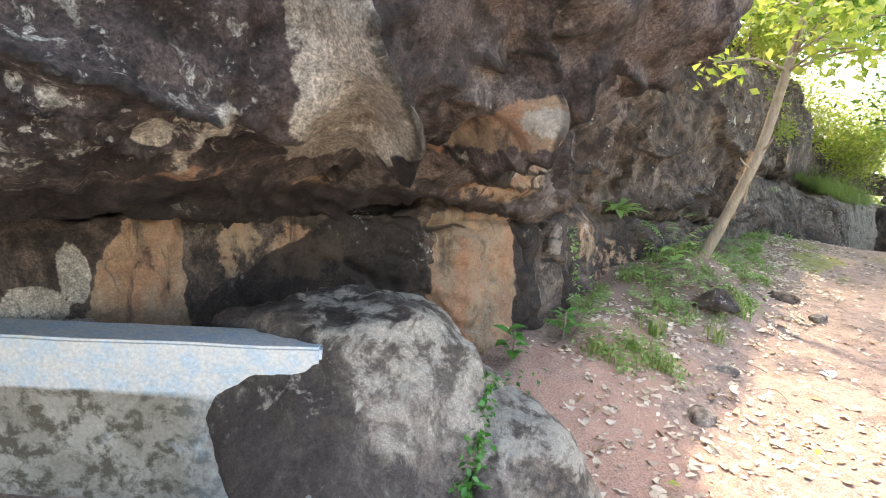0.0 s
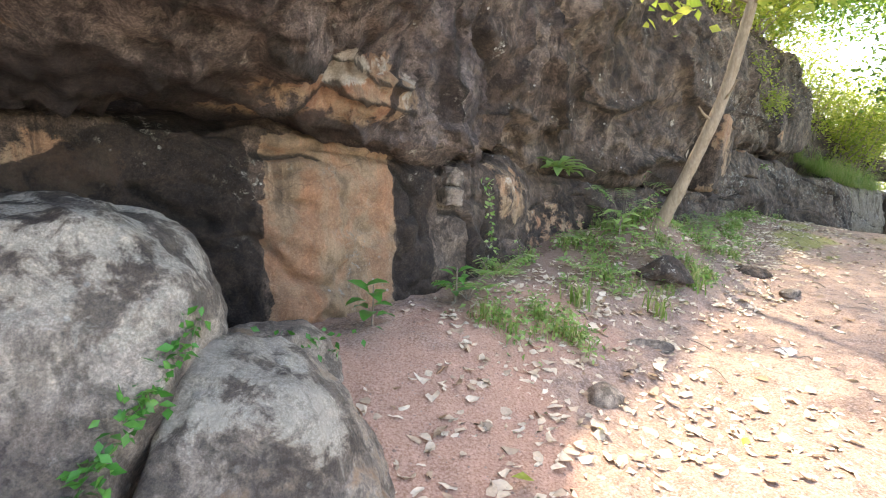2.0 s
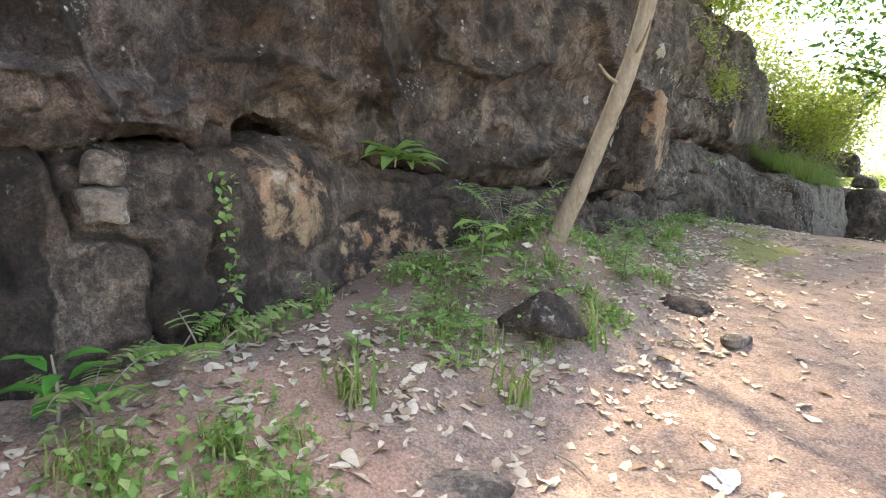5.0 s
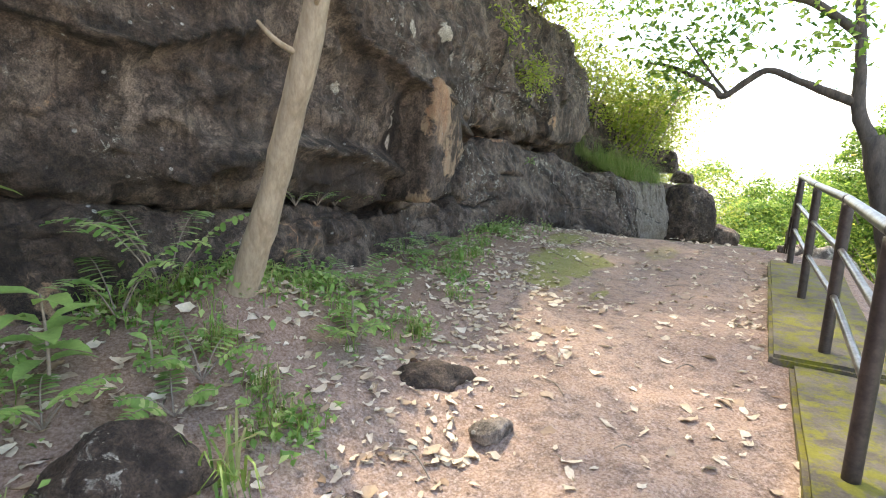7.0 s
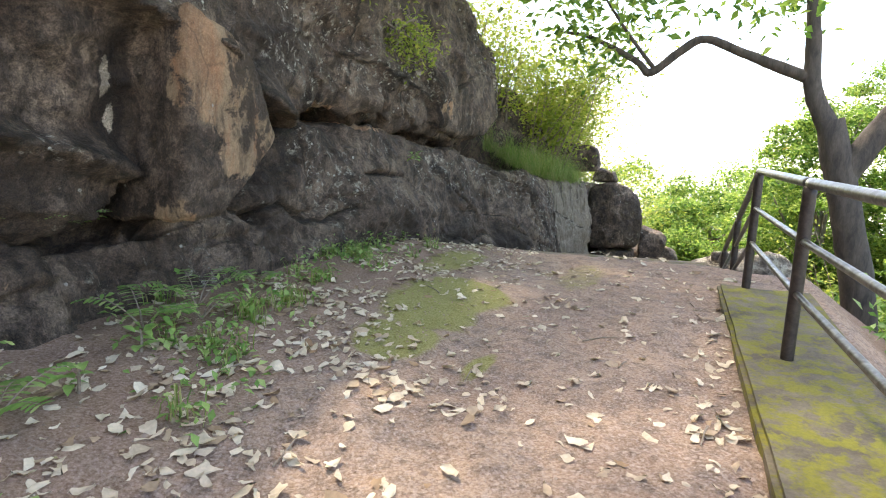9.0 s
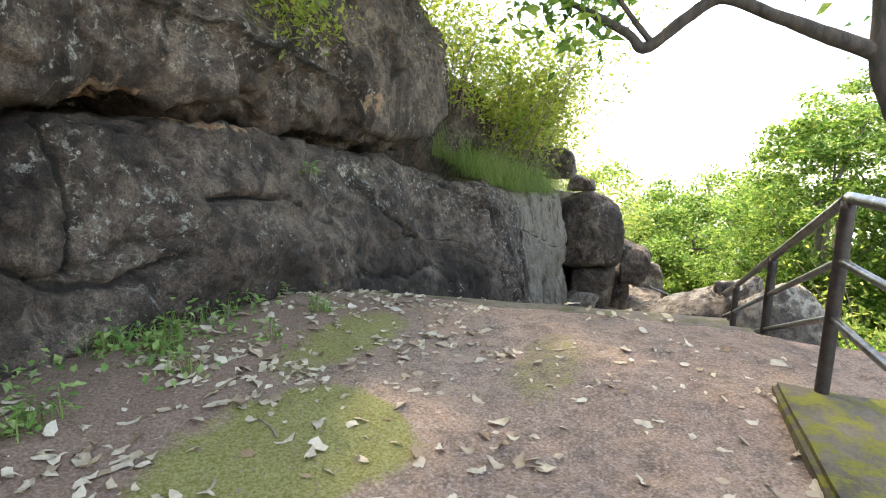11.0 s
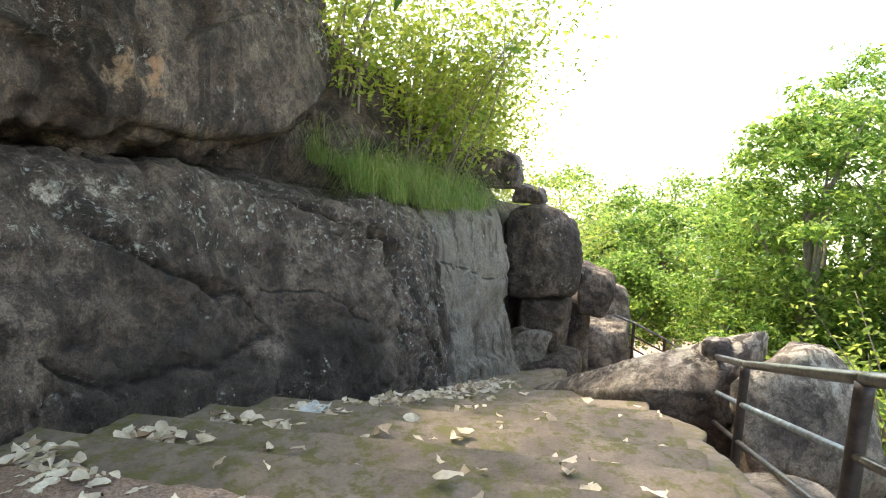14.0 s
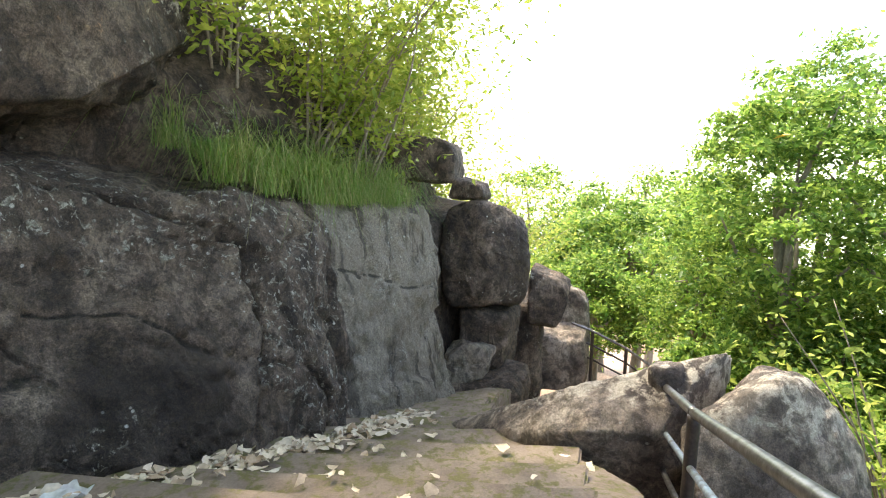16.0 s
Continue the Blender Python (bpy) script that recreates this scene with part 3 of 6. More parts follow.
gs, gn = spread(-4.5, 12.0, 0.045, 600), spread(-1.6, 3.6, 0.045, 600)
S, N = np.meshgrid(gs, gn, indexing="ij")
gp = np.stack((S, N, ground_z(S, N)), -1)
e = N - foot_n(S)
flatp = np.stack((S, 0 * S, N), -1)
humus = (1 - sstep(0.3, 2.0, e)) * sstep(0.6, 2.0, S) * 0.9 + sstep(3.3, 4.0, N)
moss = blobs(flatp, [(8.25, 0.48, 0.75, 0.5, 1.1), (7.3, 0.62, 0.34, 0.3, 1.0), (7.3, 1.15, 0.3, 0.12, 0.7), (9.4, 0.0, 0.9, 0.3, 0.6), (9.9, 1.2, 0.7, 0.3, 0.45)])
red = blobs(flatp, [(-0.4, 1.3, 1.2, 0.9, 0.8), (0.6, 0.9, 1.4, 0.8, 0.65), (2.6, 0.9, 1.2, 0.6, 0.4)])
obj("ground", mesh_data("ground", WA(gp).reshape(-1, 3), grid_faces(*S.shape), SOIL, True, {"humus": humus.ravel(), "moss": moss.ravel(), "red": red.ravel()}), None, "reddish gravelly earth path strewn with dry leaves", "ground", "", "structure")

# bright distance over the far valley, painted as an added ring that glows
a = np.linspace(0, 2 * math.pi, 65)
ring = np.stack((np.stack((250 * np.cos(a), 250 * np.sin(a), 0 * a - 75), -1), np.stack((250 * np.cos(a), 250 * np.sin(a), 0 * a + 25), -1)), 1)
HAZE_GLOW, hn, hl, hb = material("haze_glow")
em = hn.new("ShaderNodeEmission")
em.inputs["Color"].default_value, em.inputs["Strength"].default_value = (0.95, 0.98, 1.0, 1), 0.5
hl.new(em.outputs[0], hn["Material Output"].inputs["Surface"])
obj("backdrop", mesh_data("backdrop", ring.reshape(-1, 3), grid_faces(65, 2), HAZE_GLOW), None, "glowing ring painted as the pale hazy distance beyond the valley", "backdrop", "", "structure")

# ---- the cliff ----
lower = [
    (-7.0, [(-0.6, -0.3), (-0.65, 0.6), (-0.75, 1.1), (-0.9, 1.5), (-1.0, 1.8), (-1.5, 1.95)]),
    (-3.5, [(0.05, -0.3), (0.0, 0.6), (-0.08, 1.1), (-0.18, 1.5), (-0.3, 1.75), (-1.5, 1.9)]),
    (-2.8, [(0.3, -0.3), (0.25, 0.6), (0.12, 1.1), (-0.02, 1.5), (-0.1, 1.75), (-1.5, 1.9)]),
    (-2.62, [(0.2, -0.3), (0.15, 0.4), (0.05, 0.9), (-0.05, 1.4), (-0.12, 1.7), (-1.5, 1.9)]),
    (-2.45, [(-0.1, -0.3), (-0.15, 0.4), (-0.15, 0.9), (-0.15, 1.4), (-0.15, 1.7), (-1.5, 1.9)]),
    (-1.0, [(0.02, -0.3), (0.0, 0.4), (0.0, 0.9), (0.0, 1.4), (-0.05, 1.68), (-1.2, 1.9)]),
    (-0.85, [(0.16, -0.3), (0.14, 0.4), (0.1, 0.9), (0.06, 1.4), (0.0, 1.66), (-1.2, 1.9)]),
    (0.3, [(0.2, -0.3), (0.14, 0.3), (0.08, 0.8), (0.0, 1.3), (-0.05, 1.57), (-1.2, 1.75)]),
    (0.5, [(0.1, -0.3), (0.04, 0.3), (0.0, 0.8), (-0.06, 1.3), (-0.12, 1.55), (-1.2, 1.75)]),
    (1.2, [(0.0, -0.2), (-0.05, 0.45), (-0.1, 0.8), (-0.14, 1.2), (-0.2, 1.48), (-1.2, 1.7)]),
]
lower += [
    (1.35, [(-0.15, -0.2), (-0.2, 0.5), (-0.25, 0.8), (-0.3, 1.2), (-0.4, 1.5), (-1.4, 1.6)]),
    (2.5, [(-0.4, 0.0), (-0.52, 0.55), (-0.6, 0.85), (-0.66, 1.2), (-0.8, 1.42), (-1.6, 1.5)]),
    (3.4, [(-0.35, 0.1), (-0.45, 0.65), (-0.55, 0.9), (-0.65, 1.15), (-0.8, 1.28), (-1.6, 1.3)]),
    (4.5, [(-0.4, 0.2), (-0.5, 0.7), (-0.55, 0.9), (-0.62, 1.05), (-0.75, 1.14), (-1.6, 1.2)]),
    (6.5, [(-0.72, 0.1), (-0.78, 0.5), (-0.82, 0.75), (-0.88, 0.92), (-1.0, 0.98), (-1.7, 1.0)]),
    (7.5, [(-0.85, 0.1), (-0.9, 0.5), (-0.95, 0.75), (-0.98, 0.92), (-1.06, 1.2), (-1.25, 1.85)]),
]
lower += [
    (8.4, [(-0.9, 0.1), (-0.95, 0.5), (-1.0, 0.85), (-1.0, 1.2), (-1.1, 1.7), (-1.9, 1.9)]),
    (9.6, [(-1.0, 0.0), (-1.05, 0.4), (-1.0, 0.8), (-1.0, 1.3), (-1.22, 1.72), (-2.3, 1.85)]),
    (11.0, [(-0.95, -0.4), (-1.0, 0.1), (-1.06, 0.6), (-1.2, 1.15), (-1.5, 1.6), (-2.5, 1.8)]),
    (12.5, [(-0.8, -0.9), (-0.92, -0.2), (-1.08, 0.5), (-1.2, 1.0), (-1.45, 1.42), (-2.5, 1.75)]),
    (13.5, [(-0.52, -1.1), (-0.67, -0.4), (-0.92, 0.35), (-1.2, 0.95), (-1.38, 1.28), (-2.4, 1.7)]),
    (14.3, [(-0.35, -1.3), (-0.42, -0.7), (-0.6, 0.2), (-0.78, 0.79), (-1.0, 1.12), (-2.2, 1.6)]),
    (15.3, [(-0.12, -1.6), (-0.2, -1.0), (-0.35, -0.3), (-0.55, 0.5), (-0.75, 0.98), (-1.9, 1.4)]),
]
lower += [
    (15.5, [(-0.35, -1.6), (-0.4, -1.0), (-0.5, -0.3), (-0.6, 0.5), (-0.78, 0.95), (-1.9, 1.4)]),
    (17.0, [(0.05, -2.2), (0.0, -1.6), (-0.15, -0.8), (-0.3, 0.1), (-0.5, 0.82), (-1.5, 1.2)]),
    (18.1, [(0.12, -2.6), (0.06, -2.0), (-0.1, -0.9), (-0.25, 0.0), (-0.42, 0.72), (-1.5, 1.0)]),
    (18.3, [(-0.4, -2.6), (-0.5, -2.0), (-0.6, -0.9), (-0.7, 0.0), (-0.9, 0.65), (-1.6, 0.8)]),
    (18.4, [(-1.5, -2.6), (-1.6, -2.0), (-1.7, -0.9), (-1.8, 0.0), (-2.0, 0.5), (-2.2, 0.6)]),
]
lower = [(s, sec[:-1] + [(sec[-1][0] - 2.2, sec[-1][1] + 0.05)]) for s, sec in lower]
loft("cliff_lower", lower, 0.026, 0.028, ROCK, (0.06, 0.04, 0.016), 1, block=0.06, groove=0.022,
     tan=[(-1.9, 1.45, 0.3, 0.25, 0.62), (-2.35, 1.5, 0.16, 0.3, 0.6), (2.9, 0.75, 1.0, 0.4, 0.42), (5.0, 0.85, 0.9, 0.25, 0.34), (10.6, 0.5, 0.6, 0.3, 0.32), (9.9, 1.75, 0.9, 0.1, 0.6), (12.6, 0.0, 1.2, 0.4, 0.25)],
     tan_poly=[([(-0.86, 0.1), (0.06, 0.1), (0.12, 1.1), (0.13, 1.66), (-0.90, 1.66)], 1.0),
               ([(-3.45, 0.3), (-2.95, 0.3), (-2.72, 1.0), (-2.70, 1.72), (-2.98, 1.72), (-3.15, 1.3)], 0.95), ([(1.5, 1.45), (1.62, 0.95), (1.95, 0.8), (2.2, 1.1), (2.0, 1.42)], 0.5)],
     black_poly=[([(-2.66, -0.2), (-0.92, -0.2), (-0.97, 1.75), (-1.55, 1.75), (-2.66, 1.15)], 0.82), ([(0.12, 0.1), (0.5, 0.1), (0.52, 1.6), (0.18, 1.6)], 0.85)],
     black=[(9.6, 0.5, 1.5, 0.6, 0.36), (12.0, 0.05, 1.4, 0.6, 0.52), (13.3, -0.35, 1.0, 0.8, 0.62), (9.9, 0.6, 0.9, 0.5, 0.45), (1.05, 0.8, 0.3, 0.7, 0.45), (3.6, 1.0, 0.8, 0.3, 0.4), (7.9, 0.9, 0.5, 0.5, 0.5)],
     pale=[(-3.39, 1.29, 0.13, 0.11, 1.0), (-3.22, 1.47, 0.07, 0.16, 1.0), (-3.22, 1.17, 0.09, 0.06, 0.9), (1.78, 1.28, 0.26, 0.2, 0.35), (2.3, 1.1, 0.6, 0.35, 0.22), (11.6, 1.35, 0.6, 0.12, 0.4), (12.3, 0.55, 0.16, 0.12, 0.3)],
     grey=[([(15.55, -1.9), (18.2, -2.6), (18.3, 0.75), (17.0, 0.85), (15.6, 0.95)], 1.0)],
     lichen=[(14.95, 0.0, 0.75, 1.2, 1.25), (14.3, 0.9, 0.8, 0.3, 0.8), (12.5, 1.2, 1.6, 0.3, 0.8), (16.6, 0.4, 1.2, 0.5, 0.3), (9.2, 1.2, 1.0, 0.4, 0.5)],
     cuts=[(12.6, 0.4, -0.8, 0.9, 0.03), (1.28, 0.9, 1.5, 0.7, 0.12), (0.0, 1.5, -0.12, 1.3, 0.05), (1.0, 1.15, 0.05, 0.35, 0.05), (8.2, 0.9, 0.12, 1.2, 0.06), (7.68, 0.93, 0.0, 0.12, 0.3, 0.05), (6.75, 0.97, 0.0, 0.14, 0.25, 0.04), (15.42, -0.3, 1.5, 0.8, 0.12, 0.05), (6.0, 0.98, -0.02, 2.0, 0.05), (2.3, 0.9, 0.3, 0.8, 0.03), (14.31, 0.74, 0.5, 0.13, 0.16, 0.05)],
     cracks=[([(9.4, 1.2), (10.17, 1.17), (10.49, 1.0), (10.99, 0.83), (11.02, 0.68), (10.75, 0.4)], 0.07, 0.025, 0.07), ([(11.6, 1.12), (11.9, 0.98), (12.15, 0.76), (12.5, 0.54), (12.75, 0.52), (12.85, 0.3)], 0.05, 0.022, 0.03),
             ([(13.2, 1.28), (13.6, 1.24), (13.86, 1.1), (14.2, 0.88), (14.42, 0.68), (14.40, 0.3), (14.3, -0.2), (14.1, -0.7)], 0.07, 0.028, 0.05), ([(15.7, 0.25), (16.2, 0.12), (16.8, -0.15), (17.6, -0.3)], 0.012, 0.035, 0.02),
             ([(15.1, 0.1), (15.35, -0.25), (15.3, -0.7)], 0.08, 0.04, 0.0), ([(14.7, -0.4), (15.0, -0.75), (14.9, -1.1)], 0.06, 0.03, 0.03), ([(11.2, 0.5), (11.5, 0.25), (12.2, 0.1), (12.9, 0.15)], 0.04, 0.025, 0.03), ([(13.0, 0.5), (13.5, 0.35), (13.9, 0.0)], 0.03, 0.022, 0.02),
             ([(7.5, 1.0), (8.0, 0.98), (8.6, 0.8), (9.1, 0.85)], 0.05, 0.025, 0.03), ([(8.3, 1.75), (8.5, 1.3), (8.45, 0.9)], 0.04, 0.025, 0.0), ([(0.6, 1.5), (0.66, 1.05), (0.9, 1.0), (0.95, 0.5)], 0.05, 0.025, 0.0), ([(0.1, 1.45), (0.35, 1.25), (0.38, 0.9)], 0.03, 0.02, 0.0), ([(-1.6, 1.35), (-1.35, 1.15), (-1.2, 1.1)], 0.05, 0.03, 0.03), ([(-0.95, 1.5), (-0.6, 1.55), (-0.45, 1.5)], 0.03, 0.02, 0.02)],
     bulges=[(9.9, 0.55, 1.2, 0.42, 0.17), (12.9, 0.55, 0.5, 0.55, -0.10), (14.75, 0.1, 0.35, 0.8, 0.10), (1.9, 1.15, 0.5, 0.35, 0.10), (13.6, 0.3, 0.3, 0.3, 0.07), (0.85, 0.75, 0.22, 0.5, 0.08), (5.3, 0.9, 0.8, 0.2, 0.06)],
     label="dark weathered lower rock face with orange stains and black patches", category="cliff")

upper = [
    (0.4, [(-1.4, 1.62), (-0.3, 1.58), (-0.15, 1.8), (-0.1, 2.3), (-0.1, 3.0), (-0.2, 4.0), (-2.0, 5.2)]),
    (1.1, [(-1.4, 1.55), (-0.3, 1.52), (-0.15, 1.7), (-0.15, 2.2), (-0.2, 3.0), (-0.25, 4.0), (-2.0, 5.2)]),
    (1.9, [(-1.4, 1.55), (-0.55, 1.52), (-0.4, 1.8), (-0.35, 2.3), (-0.3, 3.0), (-0.4, 4.0), (-2.0, 5.2)]),
    (2.8, [(-1.6, 1.42), (-0.7, 1.42), (-0.55, 1.65), (-0.4, 2.1), (-0.25, 2.8), (-0.35, 3.8), (-2.0, 5.2)]),
    (4.7, [(-1.6, 1.16), (-0.75, 1.18), (-0.55, 1.45), (-0.5, 1.9), (-0.6, 2.6), (-0.75, 3.6), (-2.2, 5.0)]),
    (6.0, [(-1.7, 1.02), (-0.95, 1.04), (-0.8, 1.3), (-0.72, 1.8), (-0.65, 2.6), (-0.7, 3.5), (-2.2, 5.0)]),
]
upper += [
    (7.1, [(-1.8, 1.3), (-1.15, 1.4), (-1.0, 1.8), (-0.85, 2.2), (-0.7, 2.7), (-0.75, 3.6), (-2.2, 5.0)]),
    (8.0, [(-2.0, 1.9), (-1.15, 1.9), (-0.98, 2.1), (-0.88, 2.5), (-0.85, 3.0), (-1.05, 3.8), (-2.4, 5.0)]),
    (9.7, [(-2.4, 1.8), (-1.25, 1.8), (-1.08, 2.0), (-1.02, 2.4), (-1.1, 3.0), (-1.35, 3.8), (-2.6, 4.9)]),
    (11.8, [(-2.6, 1.68), (-1.65, 1.72), (-1.52, 1.95), (-1.5, 2.4), (-1.6, 3.0), (-1.8, 3.9), (-2.5, 5.0)]),
    (13.0, [(-2.7, 1.62), (-1.75, 1.62), (-1.55, 1.85), (-1.45, 2.35), (-1.5, 2.85), (-1.75, 3.7), (-2.5, 4.7)]),
    (14.0, [(-2.7, 1.74), (-1.8, 1.76), (-1.55, 1.95), (-1.38, 2.45), (-1.45, 2.85), (-1.7, 3.5), (-2.5, 4.4)]),
    (15.0, [(-2.8, 2.1), (-1.95, 2.15), (-1.75, 2.3), (-1.6, 2.6), (-1.65, 2.95), (-1.85, 3.4), (-2.7, 4.0)]),
    (15.6, [(-3.0, 2.7), (-2.6, 2.65), (-2.5, 2.7), (-2.4, 2.8), (-2.4, 2.95), (-2.5, 3.0), (-3.2, 3.3)]),
]
upper = [(s, [(sec[0][0] - 2.0, sec[0][1] - 0.08)] + sec[1:] + [(-7.0, sec[-1][1] + 0.3), (-7.2, -1.0)]) for s, sec in upper]
loft("cliff_upper", upper, 0.03, 0.03, ROCK, (0.12, 0.055, 0.018), 7, block=0.09, groove=0.07,
     tan=[(7.0, 1.2, 0.2, 0.3, 0.6), (12.3, 2.05, 0.4, 0.3, 0.5), (3.3, 1.6, 1.0, 0.3, 0.25), (8.9, 1.85, 0.4, 0.15, 0.5)],
     black=[(6.45, 1.75, 0.16, 0.5, 0.8), (8.0, 2.3, 0.7, 0.35, 0.5), (9.2, 2.6, 1.3, 0.5, 0.36), (5.4, 2.5, 1.6, 0.7, 0.26), (3.6, 1.45, 1.6, 0.22, 0.45), (5.6, 1.3, 0.9, 0.25, 0.5), (1.0, 2.2, 0.4, 0.8, 0.5)],
     pale=[(6.38, 1.85, 0.06, 0.16, 0.9), (6.45, 1.65, 0.05, 0.14, 0.6), (7.35, 2.80, 0.22, 0.10, 0.75), (6.7, 2.73, 0.05, 0.10, 0.9), (7.66, 2.6, 0.05, 0.12, 0.7), (5.58, 2.06, 0.08, 0.06, 0.7), (14.6, 2.7, 0.4, 0.2, 0.5), (11.2, 2.5, 0.35, 0.4, 0.35), (3.2, 2.2, 0.5, 0.3, 0.22)],
     lichen=[(9.5, 2.3, 2.0, 0.5, 0.7), (14.4, 2.6, 0.8, 0.5, 1.0), (11.0, 2.4, 1.0, 0.5, 0.7)],
     cuts=[(1.55, 2.4, 1.4, 0.9, 0.1), (14.2, 2.5, 1.2, 0.5, 0.06), (2.1, 3.0, 1.35, 1.0, 0.12, 0.06), (4.3, 1.9, 0.4, 0.9, 0.05), (6.2, 1.45, -0.1, 0.9, 0.08, 0.05), (9.6, 2.5, -0.3, 1.0, 0.05)],
     cracks=[([(2.3, 3.2), (2.2, 2.5), (2.6, 1.9), (2.85, 1.5)], 0.10, 0.05, 0.0), ([(5.0, 3.6), (5.1, 2.8), (5.6, 2.5), (6.3, 2.3), (6.9, 2.2), (7.4, 2.0), (8.0, 1.95)], 0.13, 0.06, -0.12), ([(3.0, 2.5), (3.3, 2.15), (3.9, 2.1), (4.6, 2.3)], 0.04, 0.03, 0.05), ([(4.0, 1.5), (5.0, 1.6), (5.9, 1.55), (6.4, 1.45)], 0.08, 0.05, -0.08),
             ([(8.8, 3.2), (9.2, 2.7), (9.1, 2.1)], 0.08, 0.04, 0.0), ([(10.3, 3.1), (10.6, 2.5), (10.5, 1.9)], 0.07, 0.04, 0.0), ([(11.2, 2.9), (11.7, 2.4), (11.9, 1.9)], 0.09, 0.05, 0.04), ([(9.0, 2.45), (9.8, 2.3), (10.6, 2.4), (11.6, 2.2)], 0.05, 0.03, 0.05), ([(1.2, 1.9), (1.7, 2.0), (2.1, 1.9)], 0.05, 0.04, 0.04)],
     bulges=[(3.4, 2.1, 0.9, 0.5, 0.14), (5.3, 1.5, 0.7, 0.25, 0.10), (5.6, 2.2, 0.6, 0.4, 0.10), (9.0, 2.4, 0.8, 0.4, 0.14), (11.0, 2.3, 0.7, 0.4, 0.12), (13.2, 2.2, 0.4, 0.4, 0.10), (14.3, 2.5, 0.45, 0.4, 0.14), (1.2, 2.1, 0.35, 0.5, 0.10)],
     label="dark overhanging upper rock face with pale streaks", category="cliff")

roof = [
    (-8.0, [(-0.5, 1.72), (0.7, 1.8), (1.5, 1.9), (1.65, 2.1), (1.72, 2.6), (1.7, 3.4), (-0.5, 5.0)]),
    (-3.8, [(-0.5, 1.72), (0.7, 1.84), (1.5, 1.98), (1.66, 2.15), (1.74, 2.6), (1.72, 3.4), (-0.5, 5.0)]),
    (-2.5, [(-0.5, 1.7), (0.7, 1.9), (1.58, 2.16), (1.76, 2.28), (1.92, 2.7), (1.9, 3.4), (-0.5, 5.0)]),
    (-1.75, [(-0.5, 1.72), (0.7, 1.92), (1.5, 2.16), (1.84, 2.36), (2.08, 2.75), (2.0, 3.5), (-0.5, 5.0)]),
    (-1.1, [(-0.4, 1.68), (0.45, 1.95), (1.1, 2.14), (1.75, 2.38), (2.14, 2.72), (2.1, 3.5), (-0.5, 5.0)]),
    (-0.75, [(-0.4, 1.65), (0.32, 1.78), (0.7, 2.02), (1.3, 2.42), (2.02, 2.78), (2.05, 3.5), (-0.5, 5.0)]),
    (-0.35, [(-0.4, 1.62), (0.22, 1.66), (0.45, 1.78), (0.65, 2.25), (1.3, 2.8), (1.5, 3.5), (-0.5, 5.0)]),
    (0.2, [(-0.5, 1.56), (0.08, 1.6), (0.26, 1.76), (0.3, 2.2), (0.4, 2.8), (0.65, 3.6), (-0.8, 5.0)]),
    (0.9, [(-0.8, 1.5), (-0.22, 1.5), (-0.1, 1.75), (-0.06, 2.2), (-0.02, 2.8), (0.1, 3.6), (-1.2, 5.0)]),
    (1.5, [(-1.2, 1.5), (-0.6, 1.5), (-0.5, 1.75), (-0.5, 2.2), (-0.5, 2.8), (-0.5, 3.6), (-1.6, 5.0)]),
]
roof = [(s, sec + [(-7.0, 5.3), (-7.2, -1.0)]) for s, sec in roof]
